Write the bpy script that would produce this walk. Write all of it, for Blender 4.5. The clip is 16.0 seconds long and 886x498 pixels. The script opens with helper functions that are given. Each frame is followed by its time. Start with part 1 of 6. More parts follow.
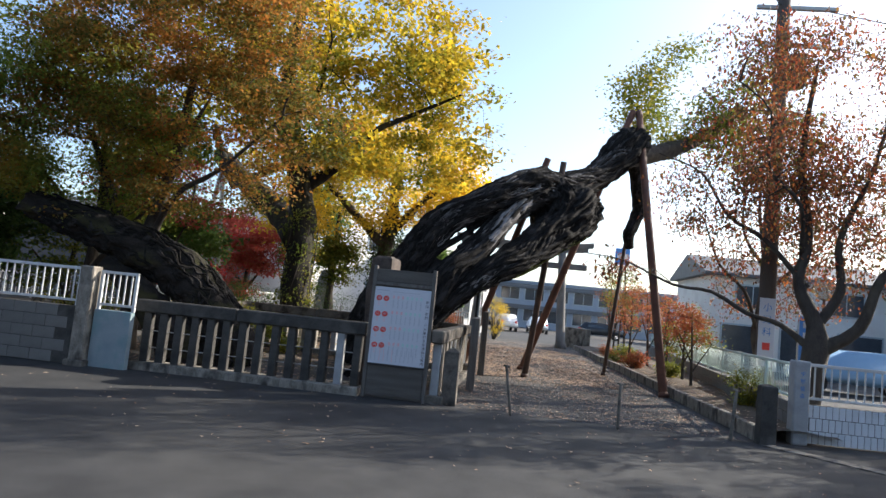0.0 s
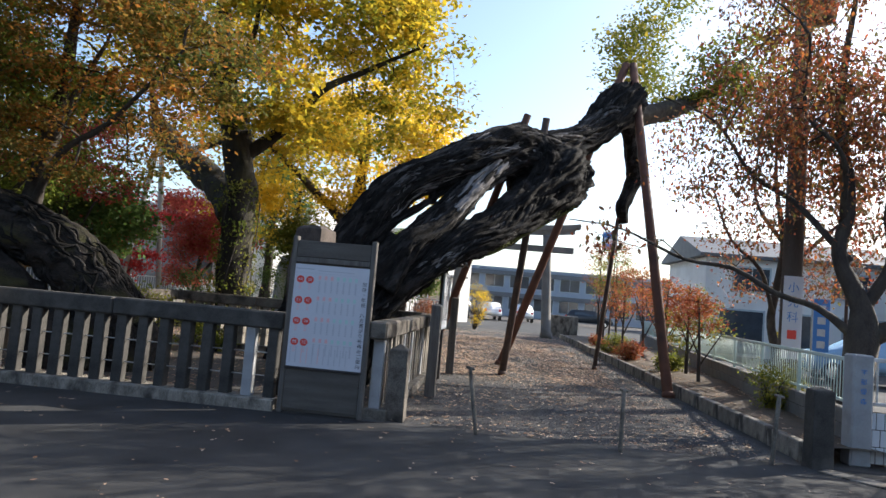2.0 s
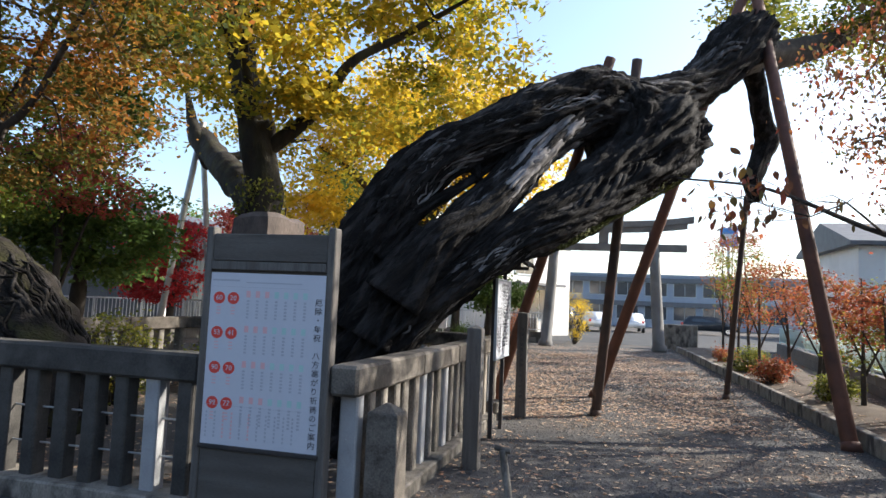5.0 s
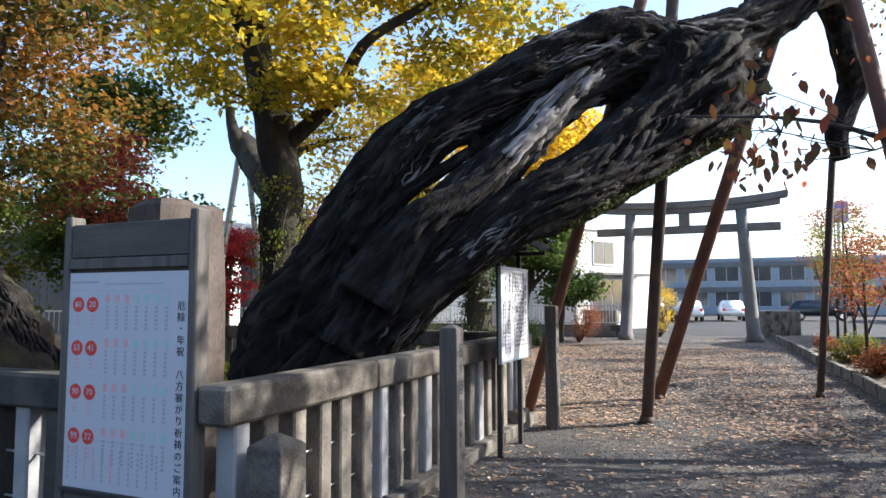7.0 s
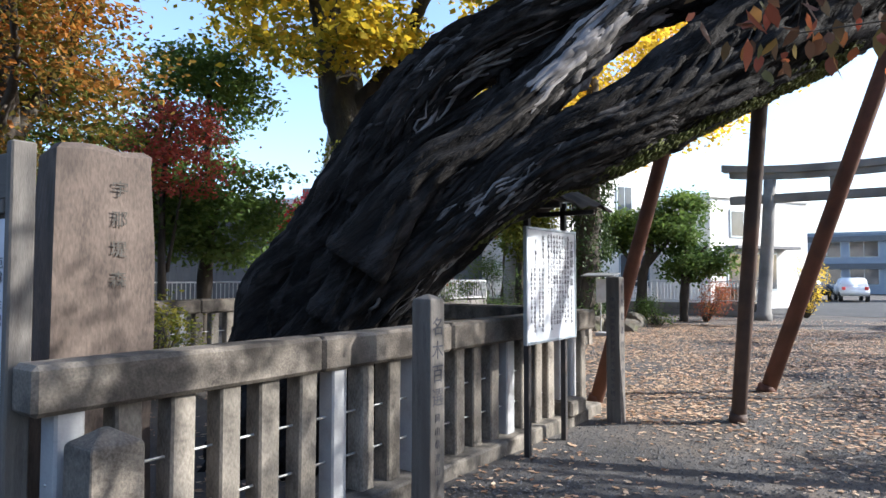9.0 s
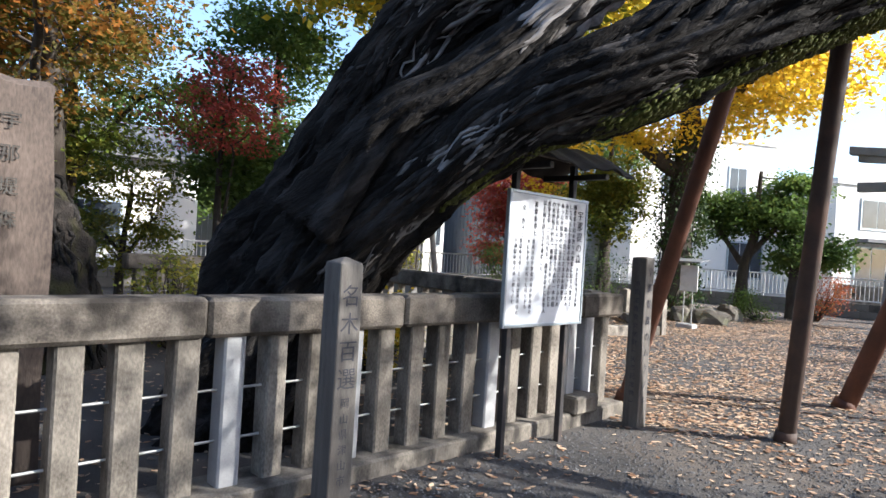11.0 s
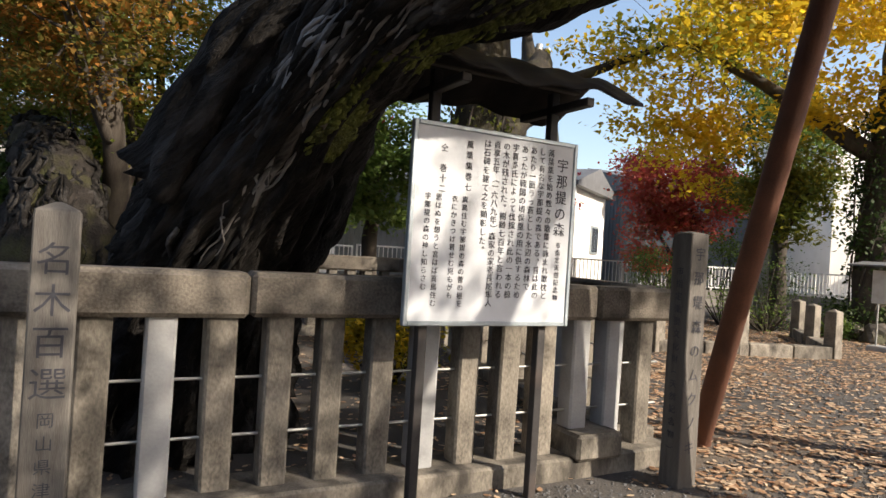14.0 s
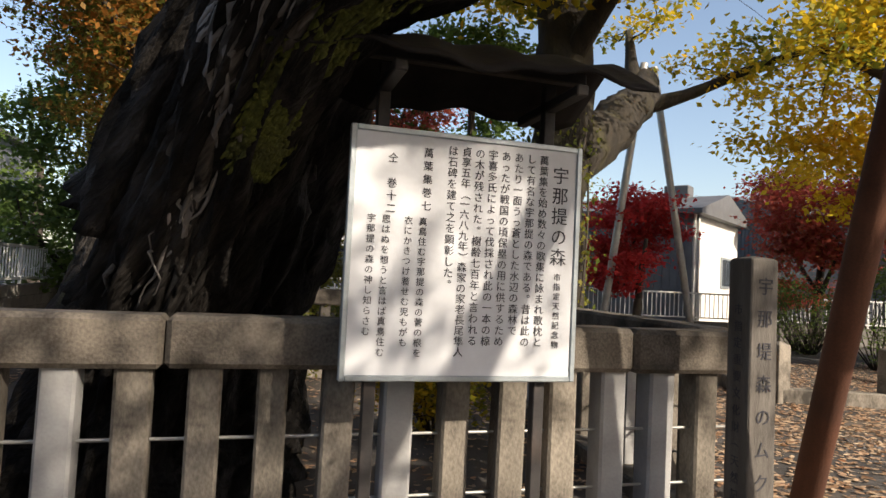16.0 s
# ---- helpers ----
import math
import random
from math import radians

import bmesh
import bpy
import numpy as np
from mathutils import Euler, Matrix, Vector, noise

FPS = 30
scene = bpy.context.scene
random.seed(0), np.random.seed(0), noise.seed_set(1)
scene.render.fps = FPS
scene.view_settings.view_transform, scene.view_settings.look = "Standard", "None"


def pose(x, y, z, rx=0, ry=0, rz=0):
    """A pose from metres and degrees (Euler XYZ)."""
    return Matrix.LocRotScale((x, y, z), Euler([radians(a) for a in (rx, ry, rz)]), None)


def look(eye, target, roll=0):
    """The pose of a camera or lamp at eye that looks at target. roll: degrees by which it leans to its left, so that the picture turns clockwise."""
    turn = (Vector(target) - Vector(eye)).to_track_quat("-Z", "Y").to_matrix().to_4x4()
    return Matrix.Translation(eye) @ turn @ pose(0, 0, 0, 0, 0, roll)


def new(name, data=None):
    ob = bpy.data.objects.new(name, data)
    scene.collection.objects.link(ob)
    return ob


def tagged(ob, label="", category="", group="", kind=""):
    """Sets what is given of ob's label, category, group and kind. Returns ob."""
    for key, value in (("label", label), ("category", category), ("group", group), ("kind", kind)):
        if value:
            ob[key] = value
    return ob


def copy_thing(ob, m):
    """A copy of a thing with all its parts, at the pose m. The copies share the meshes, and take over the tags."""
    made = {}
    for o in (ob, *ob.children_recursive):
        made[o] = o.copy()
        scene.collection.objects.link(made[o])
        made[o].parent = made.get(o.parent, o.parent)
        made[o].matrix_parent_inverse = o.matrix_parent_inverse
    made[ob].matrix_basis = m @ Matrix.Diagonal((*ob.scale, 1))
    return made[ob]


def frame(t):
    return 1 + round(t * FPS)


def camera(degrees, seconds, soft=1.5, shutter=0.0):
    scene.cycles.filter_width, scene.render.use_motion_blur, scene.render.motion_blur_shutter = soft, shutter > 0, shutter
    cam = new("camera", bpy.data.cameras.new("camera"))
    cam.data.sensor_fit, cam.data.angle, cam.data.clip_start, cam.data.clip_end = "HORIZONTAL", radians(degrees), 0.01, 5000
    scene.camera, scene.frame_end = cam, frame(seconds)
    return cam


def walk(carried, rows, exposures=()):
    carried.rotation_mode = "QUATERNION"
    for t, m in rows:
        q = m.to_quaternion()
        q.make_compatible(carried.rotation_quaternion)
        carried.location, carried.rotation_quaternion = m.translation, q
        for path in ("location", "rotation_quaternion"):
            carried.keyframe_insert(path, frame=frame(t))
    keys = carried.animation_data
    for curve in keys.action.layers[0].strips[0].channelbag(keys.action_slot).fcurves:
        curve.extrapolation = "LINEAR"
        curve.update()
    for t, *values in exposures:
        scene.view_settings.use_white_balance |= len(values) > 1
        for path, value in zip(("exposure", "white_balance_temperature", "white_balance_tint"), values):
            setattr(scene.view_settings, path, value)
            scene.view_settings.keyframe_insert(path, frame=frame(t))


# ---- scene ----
cam = camera(68.3, 16.0, soft=1.5)
PATH = [
    (0, (-0.031, 0.174, 1.556), (-0.281, 2.15, 1.729), 5.8),
    (0.5, (0.046, 0.846, 1.517), (-0.154, 2.827, 1.709), 1.5),
    (1, (0.1, 1.521, 1.508), (-0.116, 3.501, 1.69), 4.1),
    (1.5, (0.123, 2.199, 1.521), (-0.058, 4.184, 1.674), 2.8),
    (2, (0.194, 2.884, 1.519), (-0.012, 4.868, 1.665), 5.0),
    (2.5, (0.261, 3.541, 1.528), (0.095, 5.531, 1.648), 2.7),
    (3, (0.349, 4.2, 1.54), (0.1, 6.181, 1.64), 4.0),
    (3.5, (0.37, 4.788, 1.548), (0.085, 6.765, 1.646), 3.0),
    (4, (0.423, 5.387, 1.593), (0.019, 7.343, 1.69), 3.0),
    (4.2, (0.423, 5.619, 1.613), (-0.024, 7.565, 1.721), 3.6),
    (6.3, (0.95, 7.403, 1.626), (0.31, 9.287, 1.829), -0.1),
    (6.5, (1.038, 7.555, 1.627), (0.347, 9.423, 1.811), 0.5),
    (7, (1.189, 7.91, 1.612), (0.403, 9.743, 1.765), -0.2),
    (7.5, (1.283, 8.249, 1.609), (0.456, 10.065, 1.742), -0.6),
    (8, (1.46, 8.644, 1.58), (0.497, 10.392, 1.718), 1.0),
    (8.5, (1.569, 9.04, 1.547), (0.488, 10.719, 1.65), 1.4),
    (9, (1.69, 9.414, 1.529), (0.534, 11.044, 1.611), 0.1),
    (9.2, (1.742, 9.552, 1.515), (0.547, 11.154, 1.59), 1.1),
    (11.3, (2.071, 10.925, 1.479), (0.618, 12.299, 1.473), 2.2),
    (11.5, (2.055, 11.101, 1.446), (0.591, 12.464, 1.436), 0.9),
    (12, (2.05, 11.479, 1.419), (0.574, 12.828, 1.401), 0.9),
    (12.5, (2.089, 11.897, 1.399), (0.552, 13.176, 1.372), 2.5),
    (13, (2.012, 12.29, 1.367), (0.411, 13.489, 1.359), 3.2),
    (13.5, (2.04, 12.653, 1.371), (0.339, 13.703, 1.386), 4.2),
    (14, (1.948, 12.947, 1.321), (0.185, 13.89, 1.325), 3.6),
    (14.5, (1.825, 13.202, 1.353), (0.038, 14.099, 1.4), 2.8),
    (15, (1.798, 13.49, 1.343), (-0.042, 14.272, 1.394), 2.1),
    (15.5, (1.744, 13.754, 1.395), (-0.135, 14.439, 1.432), 3.2),
    (16, (1.624, 13.922, 1.352), (-0.291, 14.489, 1.447), 2.8),
]
walk(cam, [(t, look(eye, target, roll)) for t, eye, target, roll in PATH], [(0.0, 0.98, 6300, 10), (4.0, 1.05, 6300, 10), (7.0, 1.28, 6050, 10), (9.0, 1.35, 5850, 10), (12.5, 1.3, 6200, 11), (13.2, 1.15, 6600, 11), (14.0, 0.85, 7000, 12), (16.0, 0.6, 7200, 13)])

# ---------------------------------------------------------------- world, sun
world = bpy.data.worlds.new("sky")
scene.world = world
world.use_nodes = True
_n = world.node_tree.nodes
_sky = _n.new("ShaderNodeTexSky")
_sky.sky_type = "NISHITA"
_sky.sun_disc = False
_sky.sun_elevation = radians(30)
_sky.sun_rotation = radians(56)
_sky.air_density, _sky.dust_density, _sky.ozone_density = 1.0, 1.6, 1.2
world.node_tree.links.new(_sky.outputs[0], _n["Background"].inputs[0])
_n["Background"].inputs[1].default_value = 0.15

_sd = bpy.data.lights.new("sun", "SUN")
_sd.energy, _sd.angle, _sd.color = 5.0, radians(0.55), (1.0, 0.93, 0.82)
_so = new("sun", _sd)
_so.matrix_world = look((0.718 * 40, 0.484 * 40, 0.5 * 40), (0, 0, 0))



# ---------------------------------------------------------------- materials
def mat(name, c1, c2, rough=0.85, scale=6.0, fine=60.0, bump=0.3, metal=0.0, stain=None, stain_scale=1.2,
        stain_amount=0.5, stretch=(1, 1, 1), island=0.0, obj_random=0.0, bump_dist=0.01, spec=0.4, grain=None):
    """Two-scale procedural surface: broad mottling, fine grain, stains with a shape of their own, and relief."""
    m = bpy.data.materials.new(name)
    m.use_nodes = True
    t = m.node_tree
    n, l = t.nodes, t.links
    b = n["Principled BSDF"]
    co = n.new("ShaderNodeTexCoord")
    mp = n.new("ShaderNodeMapping")
    mp.inputs["Scale"].default_value = stretch
    src = co.outputs["Object"]
    if grain:
        d = Vector(grain).normalized()
        e1 = d.cross(Vector((0, 0, 1))).normalized()
        rot = n.new("ShaderNodeMapping")
        rot.inputs["Rotation"].default_value = Matrix((d, e1, d.cross(e1))).to_euler()
        l.new(src, rot.inputs[0])
        src = rot.outputs[0]
    l.new(src, mp.inputs[0])
    big = n.new("ShaderNodeTexNoise")
    big.inputs["Scale"].default_value, big.inputs["Detail"].default_value = scale, 6
    small = n.new("ShaderNodeTexNoise")
    small.inputs["Scale"].default_value, small.inputs["Detail"].default_value = fine, 4
    for k in (big, small):
        l.new(mp.outputs[0], k.inputs["Vector"])
    mixv = n.new("ShaderNodeMix")
    mixv.inputs[0].default_value = 0.4
    l.new(big.outputs[0], mixv.inputs[2]), l.new(small.outputs[0], mixv.inputs[3])
    rng = n.new("ShaderNodeMapRange")
    rng.inputs[1].default_value, rng.inputs[2].default_value = 0.32, 0.68
    l.new(mixv.outputs[0], rng.inputs[0])
    col = n.new("ShaderNodeMix")
    col.data_type = "RGBA"
    col.inputs[6].default_value, col.inputs[7].default_value = (*c1, 1), (*c2, 1)
    l.new(rng.outputs[0], col.inputs[0])
    out = col.outputs[2]
    if stain:
        sn = n.new("ShaderNodeTexNoise")
        sn.inputs["Scale"].default_value, sn.inputs["Detail"].default_value = stain_scale, 7
        l.new(mp.outputs[0], sn.inputs["Vector"])
        sr = n.new("ShaderNodeMapRange")
        sr.inputs[1].default_value, sr.inputs[2].default_value, sr.inputs[4].default_value = 0.5, 0.66, stain_amount
        l.new(sn.outputs[0], sr.inputs[0])
        sm = n.new("ShaderNodeMix")
        sm.data_type = "RGBA"
        sm.inputs[7].default_value = (*stain, 1)
        l.new(sr.outputs[0], sm.inputs[0]), l.new(out, sm.inputs[6])
        out = sm.outputs[2]
    if island or obj_random:
        gi = n.new("ShaderNodeNewGeometry" if island else "ShaderNodeObjectInfo")
        rr = n.new("ShaderNodeMapRange")
        a = island or obj_random
        rr.inputs[3].default_value, rr.inputs[4].default_value = 1 - a, 1 + a
        l.new(gi.outputs["Random Per Island" if island else "Random"], rr.inputs[0])
        hs = n.new("ShaderNodeHueSaturation")
        l.new(rr.outputs[0], hs.inputs["Value"]), l.new(out, hs.inputs["Color"])
        out = hs.outputs[0]
    l.new(out, b.inputs["Base Color"])
    rg = n.new("ShaderNodeMapRange")
    rg.inputs[3].default_value, rg.inputs[4].default_value = max(0.02, rough - 0.12), min(1, rough + 0.1)
    l.new(small.outputs[0], rg.inputs[0]), l.new(rg.outputs[0], b.inputs["Roughness"])
    b.inputs["Metallic"].default_value = metal
    b.inputs["Specular IOR Level"].default_value = spec
    if bump:
        bp = n.new("ShaderNodeBump")
        bp.inputs["Strength"].default_value, bp.inputs["Distance"].default_value = bump, bump_dist
        l.new(mixv.outputs[0], bp.inputs["Height"]), l.new(bp.outputs[0], b.inputs["Normal"])
    return m


def leaf_mat(name, stops, through_light=0.35, mixed=0.42):
    """Leaves: the colour runs over the given stops from leaf to leaf; thin, so that light passes."""
    m = bpy.data.materials.new(name)
    m.use_nodes = True
    n, l = m.node_tree.nodes, m.node_tree.links
    b = n["Principled BSDF"]
    g = n.new("ShaderNodeNewGeometry")
    co = n.new("ShaderNodeTexCoord")
    nz = n.new("ShaderNodeTexNoise")
    nz.inputs["Scale"].default_value, nz.inputs["Detail"].default_value = 0.55, 3
    l.new(co.outputs["Object"], nz.inputs["Vector"])
    st = n.new("ShaderNodeMapRange")
    st.inputs[1].default_value, st.inputs[2].default_value = 0.3, 0.7
    l.new(nz.outputs[0], st.inputs[0])
    mx = n.new("ShaderNodeMix")
    mx.inputs[0].default_value = mixed
    l.new(st.outputs[0], mx.inputs[2]), l.new(g.outputs["Random Per Island"], mx.inputs[3])
    r = n.new("ShaderNodeValToRGB")
    e = r.color_ramp.elements
    e[0].color, e[1].color = (*stops[0], 1), (*stops[-1], 1)
    for i, s in enumerate(stops[1:-1]):
        k = e.new((i + 1) / (len(stops) - 1))
        k.color = (*s, 1)
    l.new(mx.outputs[0], r.inputs[0])
    l.new(r.outputs[0], b.inputs["Base Color"])
    b.inputs["Roughness"].default_value = 0.6
    b.inputs["Specular IOR Level"].default_value = 0.25
    tr = n.new("ShaderNodeBsdfTranslucent")
    l.new(r.outputs[0], tr.inputs[0])
    ms = n.new("ShaderNodeMixShader")
    ms.inputs[0].default_value = through_light
    l.new(b.outputs[0], ms.inputs[1]), l.new(tr.outputs[0], ms.inputs[2])
    l.new(ms.outputs[0], n["Material Output"].inputs[0])
    return m


M_ASPHALT = mat("asphalt", (0.016, 0.016, 0.0165), (0.048, 0.047, 0.046), 0.88, 1.8, 190, 0.8, stain=(0.062, 0.059, 0.054), stain_scale=0.45, stain_amount=0.45, bump_dist=0.008)
M_GRAVEL = mat("gravel_earth", (0.034, 0.032, 0.031), (0.105, 0.095, 0.086), 0.95, 1.3, 75, 1.0, stain=(0.16, 0.12, 0.085), stain_scale=0.4, stain_amount=0.55, bump_dist=0.025)
M_SOIL = mat("bed_soil", (0.068, 0.049, 0.034), (0.150, 0.112, 0.075), 0.95, 3, 40, 0.9, bump_dist=0.03)
M_CONC = mat("weathered_concrete", (0.07, 0.06, 0.048), (0.32, 0.284, 0.234), 0.9, 7, 75, 0.6, stain=(0.028, 0.024, 0.02), stain_scale=4.5, stain_amount=0.9, stretch=(1, 1, 0.55), obj_random=0.22)
M_CONC_D = mat("dark_concrete", (0.03, 0.028, 0.025), (0.085, 0.078, 0.068), 0.92, 5, 60, 0.5, stain=(0.14, 0.13, 0.113), stain_scale=4, stain_amount=0.4)
M_CONC_NEW = mat("pale_concrete", (0.310, 0.310, 0.310), (0.409, 0.409, 0.403), 0.85, 5, 70, 0.25, stain=(0.217, 0.211, 0.198), stain_scale=4, stain_amount=0.4)
M_RAIL = mat("lichened_concrete", (0.045, 0.036, 0.029), (0.24, 0.208, 0.168), 0.92, 5, 75, 0.8, stain=(0.018, 0.0145, 0.011), stain_scale=2.4, stain_amount=0.95)
M_STONE = mat("monument_stone", (0.035, 0.026, 0.021), (0.15, 0.115, 0.093), 0.9, 3.2, 45, 0.5, stretch=(1.5, 1.5, 0.55), stain=(0.022, 0.017, 0.014), stain_scale=1.5, stain_amount=0.9, bump_dist=0.015)
M_ROCK = mat("mossy_rock", (0.072, 0.063, 0.054), (0.144, 0.126, 0.102), 0.95, 4, 40, 0.8, stain=(0.060, 0.066, 0.018), stain_scale=2, stain_amount=0.6, bump_dist=0.03)
M_WOODGREY = mat("weathered_grey_wood", (0.081, 0.071, 0.062), (0.186, 0.171, 0.152), 0.88, 5, 60, 0.5, stretch=(6, 6, 0.6), stain=(0.075, 0.062, 0.052), stain_scale=2.5, stain_amount=0.6)
M_BOARDWOOD = mat("brown_grey_board", (0.069, 0.060, 0.051), (0.144, 0.129, 0.111), 0.85, 4, 50, 0.45, stretch=(0.6, 3, 5), stain=(0.07, 0.06, 0.05), stain_scale=2, stain_amount=0.55)
M_PROP = mat("rusted_steel_pipe", (0.085, 0.036, 0.022), (0.170, 0.072, 0.044), 0.72, 6, 90, 0.4, stain=(0.047, 0.025, 0.019), stain_scale=3, stain_amount=0.7, metal=0.0)
M_PROPDARK = mat("dark_brown_pipe", (0.043, 0.029, 0.024), (0.085, 0.056, 0.043), 0.75, 6, 90, 0.4, stain=(0.136, 0.068, 0.043), stain_scale=3, stain_amount=0.4)
M_GALV = mat("galvanised_pipe", (0.350, 0.350, 0.343), (0.462, 0.462, 0.448), 0.5, 8, 60, 0.15, metal=0.5, stain=(0.280, 0.266, 0.238), stain_scale=5, stain_amount=0.4)
# ridge bark: sky highlights on the ridge tops are painted as the pale stain
M_BARK_RIDGE = mat("highlit_bark_ridge", (0.004, 0.0035, 0.003), (0.078, 0.068, 0.061), 0.85, 11, 45, 1.0, stain=(0.28, 0.262, 0.25), stain_scale=7, stain_amount=0.5, bump_dist=0.03, grain=(0.52, 0.55, 0.65), stretch=(0.3, 1.6, 1.6), spec=0.25, island=0.7)
# near-black base holds the shade of the furrows, its pale streaks are painted highlights
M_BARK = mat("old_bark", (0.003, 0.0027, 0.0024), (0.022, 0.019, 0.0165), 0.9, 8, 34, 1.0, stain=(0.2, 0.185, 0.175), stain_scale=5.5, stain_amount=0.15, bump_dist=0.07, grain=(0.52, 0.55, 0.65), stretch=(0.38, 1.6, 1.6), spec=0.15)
M_BARK_OLD = mat("old_mossy_bark", (0.008, 0.007, 0.006), (0.038, 0.032, 0.028), 0.95, 6, 34, 1.0, stain=(0.06, 0.06, 0.02), stain_scale=2.2, stain_amount=0.6, bump_dist=0.05, stretch=(0.6, 1.4, 1.4), spec=0.15)
M_BARK_PALE = mat("bare_heartwood", (0.09, 0.08, 0.074), (0.33, 0.31, 0.3), 0.9, 6, 30, 0.9, stain=(0.05, 0.042, 0.036), stain_scale=5, stain_amount=0.8, bump_dist=0.03, grain=(0.52, 0.55, 0.65), stretch=(0.22, 1.5, 1.5))
M_MOSS = mat("moss", (0.04, 0.046, 0.009), (0.13, 0.145, 0.026), 1.0, 9, 60, 1.0, stain=(0.04, 0.035, 0.018), stain_scale=3, stain_amount=0.7, bump_dist=0.03)
M_BARK2 = mat("tree_bark", (0.028, 0.022, 0.018), (0.077, 0.063, 0.050), 0.95, 8, 50, 0.9, stretch=(1, 1, 0.35), stain=(0.13, 0.115, 0.08), stain_scale=2, stain_amount=0.3, bump_dist=0.02)
M_BARK_MOSSY = mat("mossy_limb_bark", (0.01, 0.008, 0.006), (0.036, 0.029, 0.02), 0.95, 7, 40, 1.0, stain=(0.085, 0.078, 0.03), stain_scale=2.2, stain_amount=0.35, stretch=(1, 1, 0.4), bump_dist=0.04)
M_WHITE = mat("white_painted_steel", (0.544, 0.544, 0.528), (0.640, 0.640, 0.624), 0.5, 5, 60, 0.1, stain=(0.360, 0.336, 0.296), stain_scale=6, stain_amount=0.35)
M_PAPER = mat("white_board_face", (0.6, 0.62, 0.65), (0.66, 0.68, 0.71), 0.55, 2, 40, 0.05, stain=(0.52, 0.535, 0.56), stain_scale=3, stain_amount=0.5)
M_NOTICE = mat("printed_paper", (0.592, 0.600, 0.640), (0.640, 0.648, 0.688), 0.6, 3, 30, 0.05)
M_INK = mat("black_ink", (0.03, 0.03, 0.04), (0.06, 0.06, 0.07), 0.7, 5, 50, 0)
M_GREYINK = mat("grey_print", (0.42, 0.43, 0.48), (0.5, 0.51, 0.55), 0.7, 5, 50, 0)
M_RED = mat("red_print", (0.72, 0.06, 0.045), (0.8, 0.09, 0.06), 0.6, 5, 50, 0)
M_PINK = mat("pale_red_print", (0.8, 0.45, 0.45), (0.8, 0.5, 0.5), 0.6, 5, 50, 0)
M_GREENINK = mat("pale_green_print", (0.42, 0.66, 0.6), (0.5, 0.7, 0.65), 0.6, 5, 50, 0)
M_ALU = mat("aluminium_frame", (0.32, 0.37, 0.4), (0.44, 0.49, 0.52), 0.45, 6, 60, 0.1, metal=0.6)
M_BLACKMETAL = mat("dark_painted_metal", (0.022, 0.02, 0.02), (0.05, 0.046, 0.045), 0.6, 4, 50, 0.3, stain=(0.09, 0.06, 0.045), stain_scale=4, stain_amount=0.4)
M_ROOF = mat("weathered_copper_roof", (0.01, 0.009, 0.009), (0.026, 0.023, 0.022), 0.75, 4, 30, 0.6, stain=(0.045, 0.038, 0.034), stain_scale=3, stain_amount=0.4, spec=0.15)
M_TORII = mat("torii_stone", (0.140, 0.133, 0.126), (0.238, 0.227, 0.210), 0.9, 3, 40, 0.4, stain=(0.070, 0.066, 0.059), stain_scale=1.5, stain_amount=0.6)
M_PLASTER = mat("white_plaster", (0.72, 0.7, 0.66), (0.8, 0.78, 0.74), 0.85, 1.5, 40, 0.15, stain=(0.6, 0.57, 0.52), stain_scale=1, stain_amount=0.4)
M_GREYCLAD = mat("grey_cladding", (0.115, 0.122, 0.132), (0.165, 0.175, 0.186), 0.7, 2, 30, 0.15, stain=(0.128, 0.132, 0.136), stain_scale=1.3, stain_amount=0.5)
M_BLUEGREY = mat("bluegrey_cladding", (0.25, 0.3, 0.37), (0.33, 0.38, 0.45), 0.7, 2, 30, 0.15)
M_TILE = mat("roof_tiles", (0.084, 0.084, 0.087), (0.140, 0.140, 0.143), 0.6, 3, 30, 0.3)
M_GLASS = mat("dark_window_glass", (0.03, 0.04, 0.05), (0.06, 0.07, 0.085), 0.08, 2, 20, 0, spec=0.7)
M_TYRE = mat("rubber", (0.02, 0.02, 0.02), (0.04, 0.04, 0.04), 0.85, 10, 60, 0.2)
M_CARWHITE = mat("white_car_paint", (0.72, 0.73, 0.74), (0.78, 0.79, 0.8), 0.25, 2, 30, 0)
M_CARBLUE = mat("pale_blue_car_paint", (0.25, 0.42, 0.6), (0.3, 0.47, 0.64), 0.25, 2, 30, 0)
M_CARDARK = mat("dark_car_paint", (0.025, 0.028, 0.035), (0.04, 0.045, 0.05), 0.22, 2, 30, 0)
M_CHROME = mat("chrome", (0.6, 0.6, 0.6), (0.7, 0.7, 0.7), 0.25, 4, 30, 0, metal=1.0)
M_BLUE = mat("blue_banner", (0.06, 0.2, 0.5), (0.09, 0.25, 0.56), 0.7, 3, 30, 0.1)
M_YELLOW = mat("yellow_sign", (0.8, 0.62, 0.05), (0.85, 0.68, 0.08), 0.6, 3, 30, 0.05)
M_POLE = mat("utility_pole_concrete", (0.058, 0.046, 0.04), (0.1, 0.083, 0.074), 0.9, 4, 50, 0.3, stretch=(1, 1, 0.2))
M_MESHGREEN = mat("pale_green_mesh", (0.5, 0.62, 0.56), (0.58, 0.68, 0.63), 0.6, 4, 40, 0.1)
M_BLOCK = mat("concrete_block", (0.130, 0.120, 0.107), (0.215, 0.202, 0.182), 0.93, 3, 60, 0.5, stain=(0.065, 0.060, 0.052), stain_scale=1.5, stain_amount=0.6, obj_random=0.08)
M_TILEWHITE = mat("pale_glazed_tile", (0.6, 0.62, 0.64), (0.7, 0.72, 0.74), 0.35, 3, 40, 0.1, obj_random=0.06)
